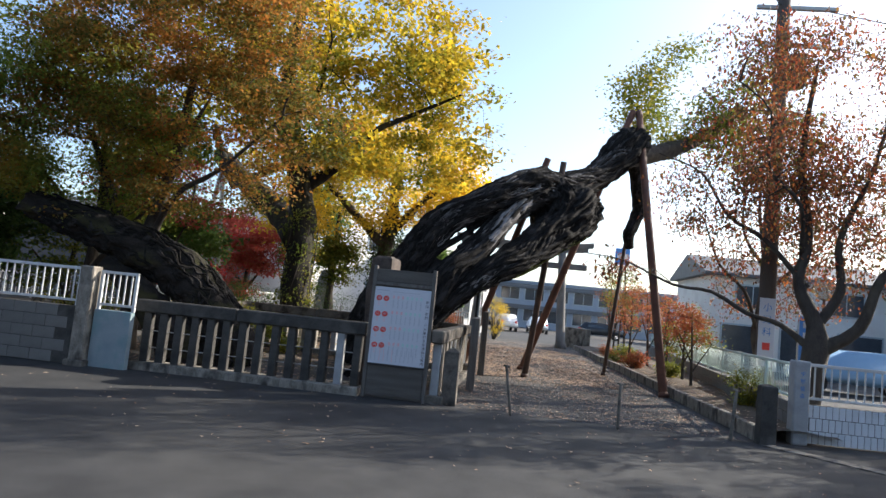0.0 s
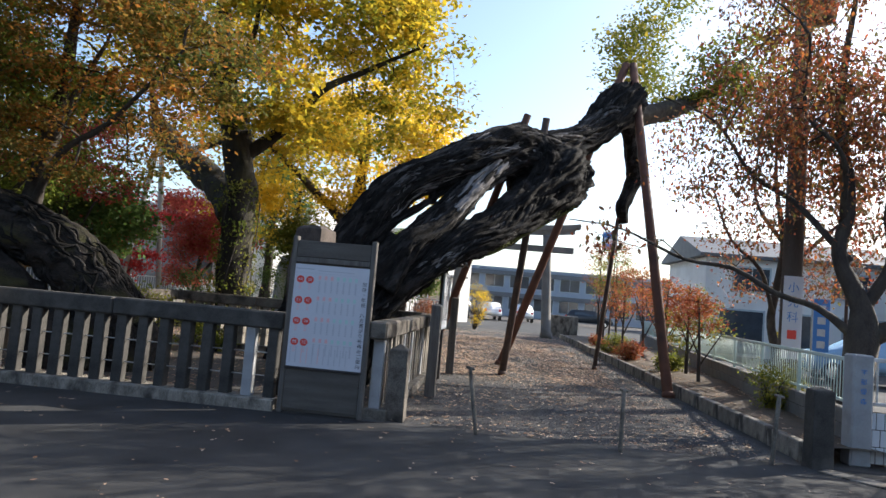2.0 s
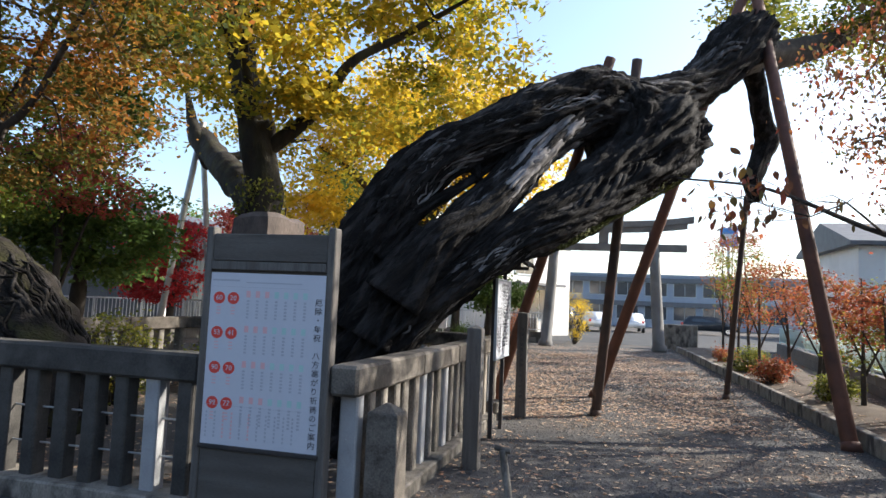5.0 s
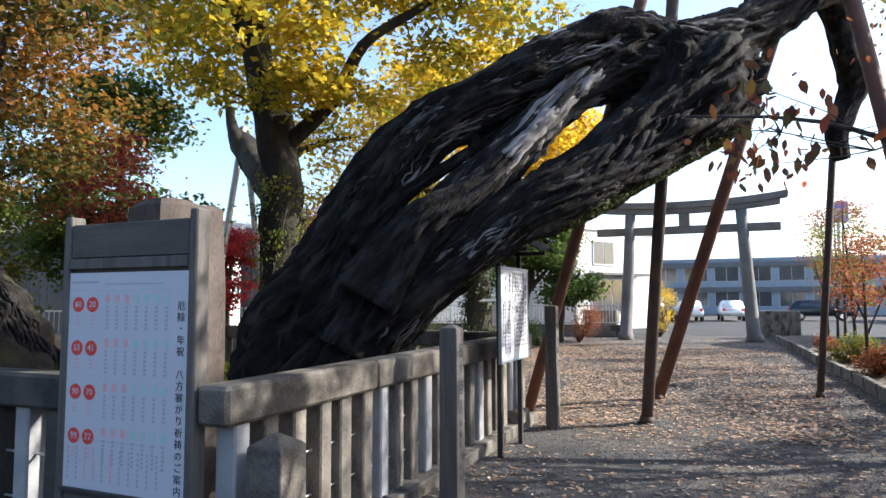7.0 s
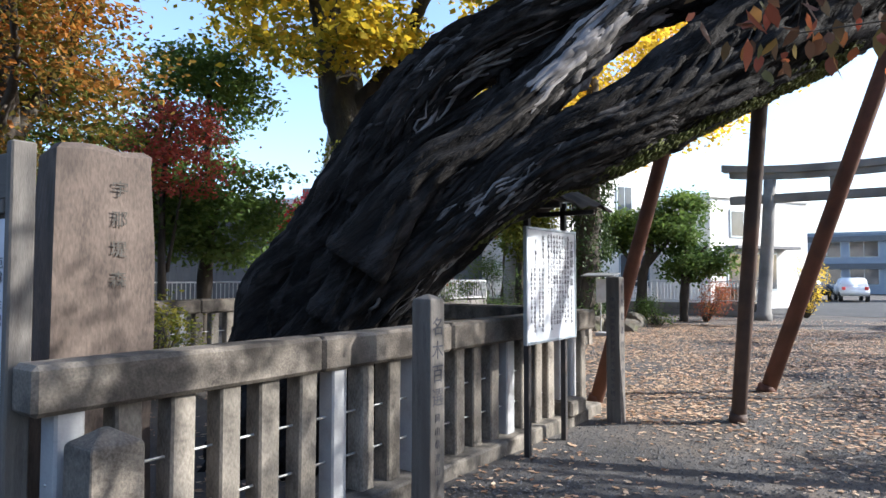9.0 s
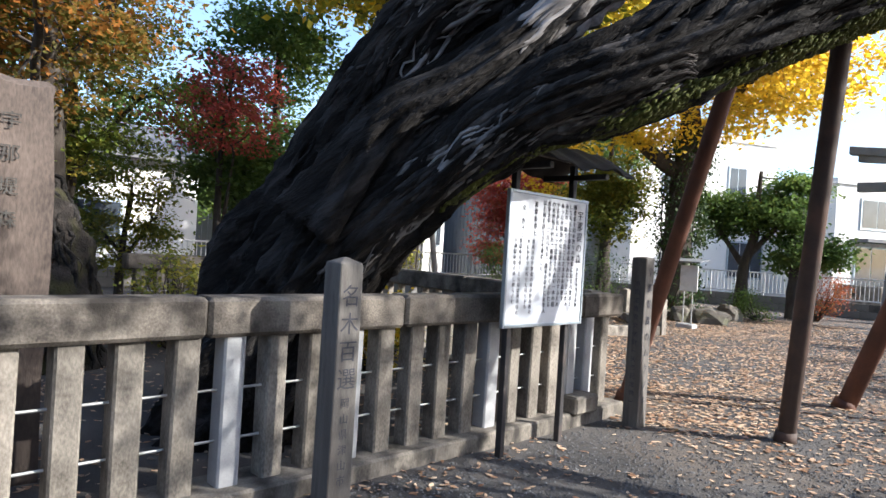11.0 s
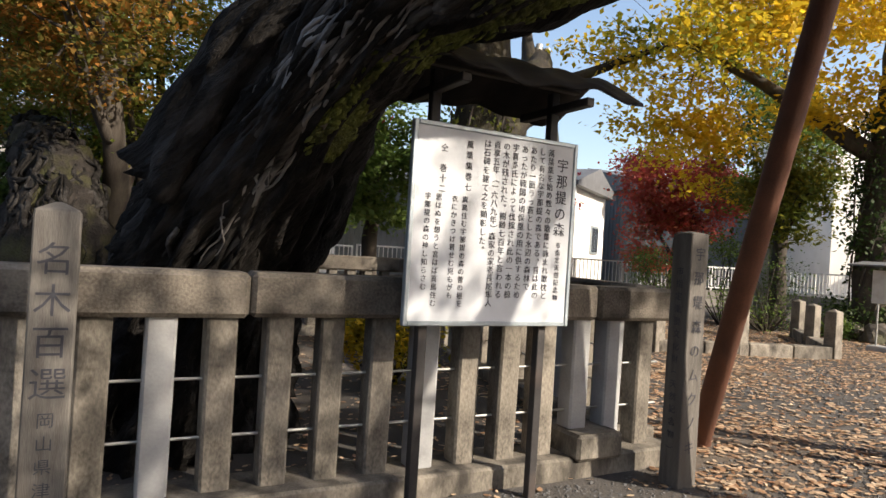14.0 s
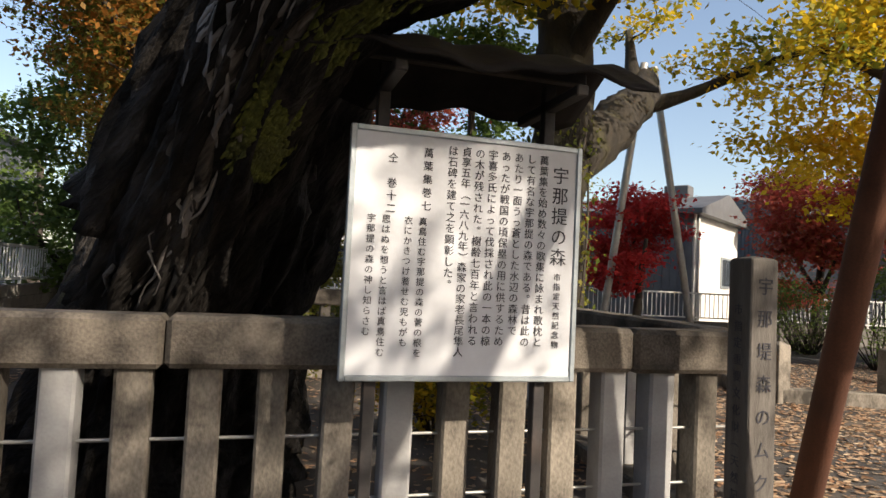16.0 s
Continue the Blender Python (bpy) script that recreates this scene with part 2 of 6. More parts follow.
M_LITTER = leaf_mat("fallen_leaves", [(0.13, 0.06, 0.03), (0.28, 0.16, 0.09), (0.45, 0.31, 0.2), (0.6, 0.46, 0.32), (0.35, 0.13, 0.05)], 0.1, 0.85)
L_YELLOW = leaf_mat("yellow_leaves", [(0.09, 0.13, 0.02), (0.2, 0.21, 0.025), (0.44, 0.34, 0.03), (0.66, 0.44, 0.03), (0.58, 0.34, 0.035)], 0.58)
L_YELLOWB = leaf_mat("bright_yellow_leaves", [(0.4, 0.34, 0.04), (0.66, 0.47, 0.04), (0.76, 0.53, 0.04), (0.8, 0.52, 0.04)], 0.62)
L_ORANGE = leaf_mat("orange_brown_leaves", [(0.045, 0.075, 0.02), (0.1, 0.12, 0.025), (0.17, 0.13, 0.03), (0.36, 0.17, 0.036), (0.46, 0.17, 0.036), (0.26, 0.085, 0.036)], 0.5)
L_RED = leaf_mat("red_leaves", [(0.3, 0.05, 0.04), (0.5, 0.045, 0.045), (0.62, 0.05, 0.05), (0.52, 0.1, 0.05)], 0.58)
L_ROSE = leaf_mat("rose_red_leaves", [(0.34, 0.16, 0.06), (0.42, 0.1, 0.06), (0.5, 0.085, 0.075), (0.46, 0.12, 0.075), (0.34, 0.2, 0.06)], 0.5, 0.6)
L_DULLRED = leaf_mat("dull_red_leaves", [(0.16, 0.14, 0.035), (0.3, 0.14, 0.045), (0.4, 0.12, 0.05), (0.34, 0.075, 0.045), (0.2, 0.16, 0.04)], 0.45, 0.7)
L_GREEN = leaf_mat("evergreen_leaves", [(0.05, 0.09, 0.024), (0.085, 0.14, 0.032), (0.13, 0.19, 0.045), (0.22, 0.27, 0.07)], 0.5)
L_IVY = leaf_mat("ivy_leaves", [(0.018, 0.035, 0.012), (0.03, 0.055, 0.016), (0.05, 0.08, 0.024), (0.09, 0.11, 0.035)], 0.25, 0.6)
L_GREENMAPLE = leaf_mat("green_maple_leaves", [(0.09, 0.15, 0.03), (0.15, 0.21, 0.035), (0.23, 0.27, 0.045), (0.36, 0.28, 0.045), (0.5, 0.22, 0.04)], 0.55, 0.3)
L_YGREEN = leaf_mat("yellow_green_leaves", [(0.06, 0.1, 0.02), (0.14, 0.17, 0.03), (0.26, 0.24, 0.04), (0.5, 0.36, 0.05)], 0.58)
L_CHERRY = leaf_mat("cherry_autumn_leaves", [(0.1, 0.13, 0.03), (0.16, 0.12, 0.045), (0.13, 0.065, 0.04), (0.18, 0.09, 0.045), (0.34, 0.075, 0.04), (0.46, 0.16, 0.045), (0.2, 0.19, 0.045)], 0.45, 0.85)


# ---------------------------------------------------------------- mesh helpers
def put(name, bm, material, smooth=False):
    me = bpy.data.meshes.new(name)
    bm.to_mesh(me)
    bm.free()
    me.materials.append(material)
    if smooth:
        me.shade_smooth()
    return new(name, me)


def mesh_of(bm, material):
    """A mesh with no object, to be shared by alike pieces."""
    me = bpy.data.meshes.new("piece")
    bm.to_mesh(me)
    bm.free()
    me.materials.append(material)
    return me


def part(name, bm, material, parent, label="", smooth=False):
    """A bmesh as one mesh object under a thing or a part."""
    ob = put(name, bm, material, smooth)
    ob.parent = parent
    if label:
        ob["label"] = label
    return ob


def thing(name, x, y, z, label, category, group="", rz=0.0, kind=""):
    """An Empty at the base of a thing."""
    ob = new(name)
    ob.empty_display_size = 0.1
    ob.matrix_basis = pose(x, y, z, 0, 0, rz)
    return tagged(ob, label, category, group, kind)


def box(sx, sy, sz, x=0, y=0, z=0, bev=0.006, bm=None, rx=0, ry=0, rz=0):
    """A box with its base centre at x, y, z and softened edges."""
    bm = bm or bmesh.new()
    vs = bmesh.ops.create_cube(bm, size=1)["verts"]
    bmesh.ops.scale(bm, vec=(sx, sy, sz), verts=vs)
    es = list({e for v in vs for e in v.link_edges})
    if bev:
        r = bmesh.ops.bevel(bm, geom=es, offset=bev, segments=1, affect="EDGES")
        vs = list({v for f in r["faces"] for v in f.verts} | {v for v in vs if v.is_valid})
    bmesh.ops.transform(bm, matrix=pose(x, y, z, rx, ry, rz) @ Matrix.Translation((0, 0, sz / 2)), verts=vs)
    return bm


def tube_arrays(pts, radii, n=10, rough=0.0, seed=0, cap=True, flat=None):
    """Vertices and faces of a tapered tube along a line of points."""
    pts = [Vector(p) for p in pts]
    vs, fs = [], []
    up = Vector((0, 0, 1))
    prev = None
    for i, p in enumerate(pts):
        d = (pts[min(i + 1, len(pts) - 1)] - pts[max(i - 1, 0)]).normalized()
        if prev is None:
            a = d.cross(up if abs(d.z) < 0.95 else Vector((1, 0, 0))).normalized()
        else:
            a = (prev - d * prev.dot(d)).normalized()
        prev = a
        b = d.cross(a)
        for k in range(n):
            g = 2 * math.pi * k / n
            off = a * math.cos(g) + b * math.sin(g)
            r = radii[i]
            if rough:
                r *= 1 + rough * noise.noise((off * 1.3 + p * 1.7) + Vector((seed * 7.3, 0, 0)))
            vs.append(p + off * r)
    for i in range(len(pts) - 1):
        for k in range(n):
            q = (k + 1) % n
            fs.append((i * n + k, i * n + q, (i + 1) * n + q, (i + 1) * n + k))
    if cap:
        fs.append(tuple(range(n - 1, -1, -1)))
        fs.append(tuple(range((len(pts) - 1) * n, len(pts) * n)))
    return vs, fs


class Soup:
    """Collects vertices and faces for one large mesh."""

    def __init__(self):
        self.v, self.f = [], []

    def add(self, vs, fs):
        k = len(self.v)
        self.v.extend(tuple(v) for v in vs)
        self.f.extend(tuple(i + k for i in f) for f in fs)
        return self

    def tube(self, pts, radii, n=8, **kw):
        return self.add(*tube_arrays(pts, radii, n, **kw))

    def link(self, name, material, parent=None, label="", smooth=True):
        me = bpy.data.meshes.new(name)
        me.from_pydata(self.v, [], self.f)
        me.materials.append(material)
        if smooth:
            me.shade_smooth()
        ob = new(name, me)
        if parent:
            ob.parent = parent
        if label:
            ob["label"] = label
        return ob


def spline(pts, step):
    """Catmull-Rom through rows of numbers (any width), sampled about every step of their first three."""
    a = np.array(pts, float)
    a = np.vstack([2 * a[0] - a[1], a, 2 * a[-1] - a[-2]])
    out = []
    for i in range(1, len(a) - 2):
        k = max(2, int(np.linalg.norm(a[i + 1][:3] - a[i][:3]) / step))
        for j in range(k):
            t = j / k
            p0, p1, p2, p3 = a[i - 1], a[i], a[i + 1], a[i + 2]
            out.append(0.5 * (2 * p1 + (p2 - p0) * t + (2 * p0 - 5 * p1 + 4 * p2 - p3) * t * t + (3 * p1 - p0 - 3 * p2 + p3) * t ** 3))
    out.append(a[-2])
    return np.array(out)


def pole(name, p, q, r, material, parent=None, n=14, r2=None, label=""):
    """A round bar between two points, with domed ends."""
    r2 = r if r2 is None else r2
    p, q = Vector(p), Vector(q)
    d = (q - p).normalized()
    s = Soup().tube([p, p + d * 0.01, p.lerp(q, 0.5), q - d * 0.01, q], [r * 0.88, r, (r + r2) / 2, r2, r2 * 0.88], n)
    return s.link(name, material, parent, label)


def text_mesh(body, size, name="lettering"):
    c = bpy.data.curves.new(name, "FONT")
    c.body, c.size, c.align_x, c.align_y, c.extrude, c.resolution_u = body, size, "CENTER", "CENTER", 0.0008, 2
    o = bpy.data.objects.new(name, c)
    scene.collection.objects.link(o)
    me = bpy.data.meshes.new_from_object(o.evaluated_get(bpy.context.evaluated_depsgraph_get()))
    bpy.data.objects.remove(o)
    bpy.data.curves.remove(c)
    return me


GLYPHS = {}
TURNED = "(（)）ー"


def glyph(ch):
    if ch not in GLYPHS:
        me = text_mesh(ch, 1.0)
        GLYPHS[ch] = ([tuple(v.co) for v in me.vertices], [tuple(p.vertices) for p in me.polygons])
        bpy.data.meshes.remove(me)
    return GLYPHS[ch]


def column(parent, body, m, size, material, pitch=1.0, wide=1.0):
    """Vertical writing: m places its top centre, x to the reader's right, y up, z out of the face. Large characters are single, small ones one mesh."""
    s = Soup()
    for i, ch in enumerate(body):
        if ch in " 　":
            continue
        gv, gf = glyph(ch)
        vs = []
        for x, y, z in gv:
            if ch in TURNED:
                x, y = y, -x
            if ch in "。、":
                x, y = x + 0.5, y + 0.5
            vs.append(m @ Vector((x * size * wide, y * size - (i + 0.5) * size * pitch, z)))
        s.add(vs, gf)
        if size >= 0.07:
            s.link("character", material, parent, smooth=False)
            s = Soup()
    if s.v:
        s.link("lettering", material, parent, smooth=False)["kind"] = "stuff"


def leaves(name, centres, spread, count, size, material, parent, seed, flat=0.45, kind="", droop=0.0, oval=False):
    """Many small folded leaves gathered in sprays about the given points."""
    r = np.random.default_rng(seed)
    c = np.array(centres)
    k = r.integers(0, len(c), count)
    off = r.normal(0, 1, (count, 3)) * spread * np.array([1, 1, flat])
    p = c[k] + off
    th, tilt, rl = r.uniform(0, 2 * np.pi, count), r.normal(-droop, 0.5, count), r.normal(0, 0.55, count)
    d = np.stack([np.cos(th) * np.cos(tilt), np.sin(th) * np.cos(tilt), np.sin(tilt)], 1)
    s0 = np.stack([-np.sin(th), np.cos(th), np.zeros(count)], 1)
    nn = np.cross(d, s0)
    s = s0 * np.cos(rl)[:, None] + nn * np.sin(rl)[:, None]
    up = np.cross(d, s)
    sz = size * r.uniform(0.6, 1.35, count)[:, None]
    outline = [(0, 0), (0.28, 0.24), (0.62, 0.22), (1, 0), (0.62, -0.22), (0.28, -0.24)] if oval else [(0, 0), (0.45, 0.32), (1, 0), (0.45, -0.32)]
    v = np.stack([p + d * sz * a1 + s * sz * b1 - up * sz * (0.3 * abs(b1) + 0.12 * a1 * a1) for a1, b1 in outline], 1)
    k = len(outline)
    me = bpy.data.meshes.new(name)
    me.vertices.add(count * k)
    me.vertices.foreach_set("co", v.reshape(-1).astype(np.float32))
    me.loops.add(count * k)
    me.loops.foreach_set("vertex_index", np.arange(count * k, dtype=np.int32))
    me.polygons.add(count)
    me.polygons.foreach_set("loop_start", np.arange(0, count * k, k, dtype=np.int32))
    me.update(calc_edges=True)
    me.materials.append(material)
    ob = new(name, me)
    if parent:
        ob.parent = parent
    if kind:
        ob["kind"] = kind
    return ob


def sprays(blobs, count, seed, inner=0.45):
    """Points for sprays of leaves in uneven ellipsoids (x, y, z, rx, ry, rz)."""
    r = np.random.default_rng(seed)
    w = np.array([b[3] * b[4] * b[5] for b in blobs])
    k = r.choice(len(blobs), count, p=w / w.sum())
    b = np.array(blobs)[k]
    d = r.normal(0, 1, (count, 3))
    d /= np.linalg.norm(d, axis=1)[:, None]
    rad = r.uniform(inner ** 3, 1, count) ** (1 / 3)
    p = b[:, :3] + d * b[:, 3:6] * rad[:, None]
    keep = [noise.noise(Vector(q) * 0.55 + Vector((seed, 0, 0))) > -0.04 for q in p]
    return p[np.array(keep)]


def limb(soup, a, b, r1, r2, seed, sag=0.15, n=7):
    """A crooked tapering branch from a to b."""
    rnd = random.Random(seed)
    a, b = Vector(a), Vector(b)
    length = (b - a).length
    pts, rad = [], []
    k = max(3, int(length / 0.45))
    for i in range(k + 1):
        t = i / k
        p = a.lerp(b, t)
        w = math.sin(math.pi * t) * length
        p += Vector((noise.noise(p * 0.9 + Vector((seed, 0, 0))), noise.noise(p * 0.9 + Vector((0, seed, 0))), noise.noise(p * 0.9 + Vector((0, 0, seed))) + sag)) * w * 0.22
        pts.append(p)
        rad.append(r1 + (r2 - r1) * t)
    soup.tube(pts, rad, n)
    return pts


def boughs(f, pts, twig, seed):
    """Twigs that fork from one another, so that the nearest sprays carry the farther ones."""
    nodes = [tuple(q) for q in f]
    depth = [0] * len(nodes)
    near = [min((Vector(p) - Vector(q)).length for q in nodes[::3]) for p in pts]
    s = Soup()
    arr = np.array(nodes)
    for i in np.argsort(near):
        p = pts[i]
        k = int(np.argmin(np.linalg.norm(arr - p, axis=1)))
        r1 = twig * 2.2 / (1 + 0.55 * depth[k])
        way = limb(s, arr[k], p, r1, r1 * 0.5, seed * 31 + int(i), 0.1, 4)
        mid = way[len(way) // 2]
        arr = np.vstack([arr, p, tuple(mid)])
        depth += [depth[k] + 1, depth[k] + 1]
    return s


def tree(name, x, y, trunk, limbs, blobs, leafmat, label, category="tree", n_sprays=260, n_leaves=14000, size=0.09, spread=0.28,
         seed=1, bark=None, group="", flat=0.45, droop=0.15, twig=0.012, inner=0.45, oval=False):
    """A tree: trunk as rows x, y, z, radius (relative to its foot); limbs as such rows too; leaves round twigs that reach every spray."""
    e = thing(name, x, y, 0, label, category, group)
    bark = bark or M_BARK2
    t = spline(trunk, 0.18)
    Soup().tube([r[:3] for r in t], [max(0.01, r[3]) for r in t], 14, rough=0.35, seed=seed).link("trunk", bark, e)
    forks = [r for r in t[len(t) // 2:]]
    for i, lm in enumerate(limbs):
        q = spline(lm, 0.22)
        Soup().tube([r[:3] for r in q], [max(0.008, r[3]) for r in q], 9, rough=0.3, seed=seed + i).link("limb", bark, e)
        forks += [r for r in q[len(q) // 3:]]
    pts = sprays(blobs, n_sprays, seed, inner)
    boughs(np.array(forks)[:, :3], pts, twig, seed).link("twig", bark, e)["kind"] = "stuff"
    leaves("crown", pts, spread, n_leaves, size, leafmat, e, seed, flat, droop=droop, oval=oval)
    return e


# ---------------------------------------------------------------- the ground
def sheet(name, poly, z, material, label, category, cut=0):
    bm = bmesh.new()
    f = bm.faces.new([bm.verts.new((x, y, z)) for x, y in poly])
    ob = put(name, bm, material)
    return tagged(ob, label, category, kind="structure")


sheet("ground", [(-600, -600), (600, -600), (600, 600), (-600, 600)], -0.03, M_GRAVEL, "bare brown earth and gravel of the grove", "ground")
sheet("road", [(-60, -40), (60, -40), (60, 10.35), (3.9, 10.75), (-1.3, 10.55), (-60, 10.3)], -0.012, M_ASPHALT, "worn grey asphalt of the shrine forecourt", "road")
sheet("road_far", [(-80, 39), (80, 39), (80, 60), (-80, 60)], -0.012, M_ASPHALT, "sunlit asphalt street past the gate", "road")
sheet("parking", [(6.0, 11.6), (60, 11.6), (60, 36), (7.6, 36)], -0.016, M_ASPHALT, "asphalt of the car park beside the path", "road")


def path_relief(x, y):
    return -0.004 + 0.022 * noise.noise(Vector((x * 0.6, y * 0.6, 0))) + 0.01 * noise.noise(Vector((x * 2.7, y * 2.7, 5)))


_s = Soup()
_nx, _ny = 70, 120
for _j in range(_ny + 1):
    for _i in range(_nx + 1):
        _x, _y = -11 + 14.6 * _i / _nx, 10.6 + 28.3 * _j / _ny
        _s.v.append((_x, _y, path_relief(_x, _y) - (0.02 if _j in (0, _ny) or _i in (0, _nx) else 0)))
for _j in range(_ny):
    for _i in range(_nx):
        _a = _j * (_nx + 1) + _i
        _s.f.append((_a, _a + 1, _a + _nx + 2, _a + _nx + 1))
tagged(_s.link("path", M_GRAVEL), "uneven gravel path strewn with fallen leaves", "path", kind="structure")

# planting bed, its kerb of long stones
KERB_A, KERB_B = Vector((3.72, 11.0, 0)), Vector((2.92, 36.0, 0))
_dir = (KERB_B - KERB_A).normalized()
_rz = math.degrees(math.atan2(_dir.y, _dir.x))
_s = Soup()
_nx, _ny = 14, 90
for _j in range(_ny + 1):
    for _i in range(_nx + 1):
        _p = KERB_A.lerp(KERB_B, _j / _ny)
        _w = (1.2 + 0.1 * (_p.y - 11)) if _p.y < 30 else 3.2
        _x, _y = _p.x + 0.1 + _w * _i / _nx, _p.y
        _s.v.append((_x, _y, 0.13 + 0.16 * math.sin(math.pi * _i / _nx) * (0.6 + 0.8 * noise.noise(Vector((_x * 0.5, _y * 0.5, 3)))) + 0.03 * noise.noise(Vector((_x * 3, _y * 3, 1)))))
for _j in range(_ny):
    for _i in range(_nx):
        _a = _j * (_nx + 1) + _i
        _s.f.append((_a, _a + 1, _a + _nx + 2, _a + _nx + 1))
tagged(_s.link("planting_bed", M_SOIL), "dry earth bed behind a stone kerb, covered in leaves", "flower bed", kind="structure")
_kerb = thing("kerb", KERB_A.x, KERB_A.y, 0, "low weathered concrete kerb along the gravel path", "kerb", rz=_rz, kind="structure")
_len = (KERB_B - KERB_A).length
_n = 26
_bm = box(_len / _n - 0.012, 0.13, 0.24, 0, 0, 0, 0.014)
_me = mesh_of(_bm, M_CONC)
_r = random.Random(4)
for _i in range(_n):
    _o = new("kerb_stone", _me)
    _o.parent = _kerb
    _o.matrix_basis = pose((_i + 0.5) * _len / _n, -0.07 + _r.uniform(-0.012, 0.012), -0.03 + _r.uniform(-0.012, 0.012), _r.uniform(-1.2, 1.2), 0, _r.uniform(-0.4, 0.4))

# pale concrete strip at the edge of the forecourt
_st = thing("gutter_strip", 3.75, 10.55, 0, "pale concrete gutter strip set in the asphalt", "gutter", rz=-47, kind="structure")
for _i in range(8):
    part("slab", box(0.59, 0.26, 0.05, 0.3 + 0.6 * _i, 0, -0.045, 0.008), M_CONC, _st)


# ---------------------------------------------------------------- the great leaning tree
def uc(u, c, z):
    return (0.626 * u - 0.78 * c, 0.78 * u + 0.626 * c, z)


def bark_strand(rows, seed, n=84, step=0.05, deep=0.2, squash=1.2):
    """A gnarled, furrowed strand of an old trunk. rows: u, c, z, radius; wider across than it is high."""
    q = spline(rows, step)
    pts = [Vector(uc(*r[:3])) for r in q]
    vs, fs = [], []
    across = Vector((-0.78, 0.626, 0))
    s = 0.0
    for i, p in enumerate(pts):
        d = (pts[min(i + 1, len(pts) - 1)] - pts[max(i - 1, 0)]).normalized()
        a = (across - d * across.dot(d)).normalized()
        b = d.cross(a)
        if i:
            s += (p - pts[i - 1]).length
        r = max(0.02, q[i][3])
        wide = 1 + (squash - 1) * min(1, max(0.25, (q[i][0] - 8.7) / 2))
        for k in range(n):
            g = 2 * math.pi * k / n + 0.3 * math.sin(s * 0.7 + seed)
            off = a * math.cos(g) * wide + b * math.sin(g)
            cg, sg = math.cos(g), math.sin(g)
            k1 = 1.7 + 2.6 * r
            wob = 0.9 * noise.noise(Vector((cg * 1.6, sg * 1.6, s * 1.5 + seed)))
            fur = 1 - 2.4 * abs(noise.noise(Vector((cg * k1 + wob, sg * k1, s * 0.75 + seed * 9.1))))
            fib = 1 - 2.4 * abs(noise.noise(Vector((cg * k1 * 2.7 + wob, sg * k1 * 2.7, s * 1.6 + seed * 3.7))))
            fin = noise.noise(Vector((cg * k1 * 6, sg * k1 * 6, s * 2.5 + seed)))
            lump = noise.noise(p * 0.9 + off * 0.7 + Vector((seed, seed, 0)))
            h = 1 + (0.2 * max(-1.0, fur) + 0.1 * max(-0.9, fib) + 0.05 * fin - 0.09) * (0.45 / max(0.25, r)) ** 0.5 * deep / 0.16 + 0.13 * lump
            vs.append(p + off * r * h)
    m = len(pts)
    for i in range(m - 1):
        for k in range(n):
            w = (k + 1) % n
            fs.append((i * n + k, i * n + w, (i + 1) * n + w, (i + 1) * n + k))
    fs.append(tuple(range(n - 1, -1, -1)))
    fs.append(tuple(range((m - 1) * n, m * n)))
    return vs, fs


LOWER = [(8.72, 10.4, -0.3, 0.72), (8.88, 10.3, 0.5, 0.5), (9.16, 10.14, 1.1, 0.36), (9.84, 9.76, 1.82, 0.235), (10.48, 9.4, 2.36, 0.235), (11.08, 9.28, 2.66, 0.3), (11.8, 9.3, 3.05, 0.335),
         (12.6, 9.36, 3.55, 0.43), (13.3, 9.42, 4.02, 0.54), (13.75, 9.44, 4.38, 0.46), (14.0, 9.44, 4.52, 0.2)]
UPPER = [(8.75, 10.9, 0.2, 0.66), (8.82, 10.86, 1.2, 0.49), (9.2, 10.75, 2.0, 0.37), (9.62, 10.62, 2.85, 0.31), (10.1, 10.45, 3.45, 0.28), (10.88, 10.2, 3.92, 0.3), (11.75, 10.0, 4.38, 0.38),
         (12.5, 9.95, 4.66, 0.42), (13.4, 9.92, 4.8, 0.33), (14.5, 9.9, 5.18, 0.29), (15.4, 9.88, 5.7, 0.32), (16.1, 9.86, 6.33, 0.42), (16.65, 9.85, 6.8, 0.4), (17.0, 9.85, 7.05, 0.2)]
MIDDLE = [(9.15, 10.2, 1.1, 0.46), (9.6, 10.05, 1.95, 0.31), (10.15, 9.85, 2.5, 0.26), (10.75, 9.76, 3.12, 0.2), (11.45, 9.78, 3.78, 0.2), (12.2, 9.8, 4.3, 0.3), (12.9, 9.85, 4.5, 0.4)]
THREAD = [(9.3, 9.95, 1.6, 0.34), (9.7, 9.75, 2.3, 0.2), (10.3, 9.6, 2.75, 0.13), (11.0, 9.6, 3.38, 0.1), (11.7, 9.66, 3.98, 0.12), (12.3, 9.7, 4.34, 0.18)]
BRIDGES = [[(9.3, 10.45, 2.1, 0.2), (9.75, 10.35, 2.68, 0.08), (10.3, 10.2, 3.08, 0.05), (11.0, 10.05, 3.62, 0.055), (11.6, 10.0, 4.1, 0.18)],
           [(10.2, 10.02, 2.82, 0.07), (10.7, 9.95, 3.26, 0.06), (11.3, 9.9, 3.82, 0.13)],
           [(10.55, 10.1, 3.2, 0.05), (10.6, 10.2, 3.5, 0.06), (10.75, 10.2, 3.8, 0.1)]]
SHOULDER = [(12.95, 9.6, 3.9, 0.46), (13.0, 9.75, 4.4, 0.46), (12.9, 9.85, 4.8, 0.3)]
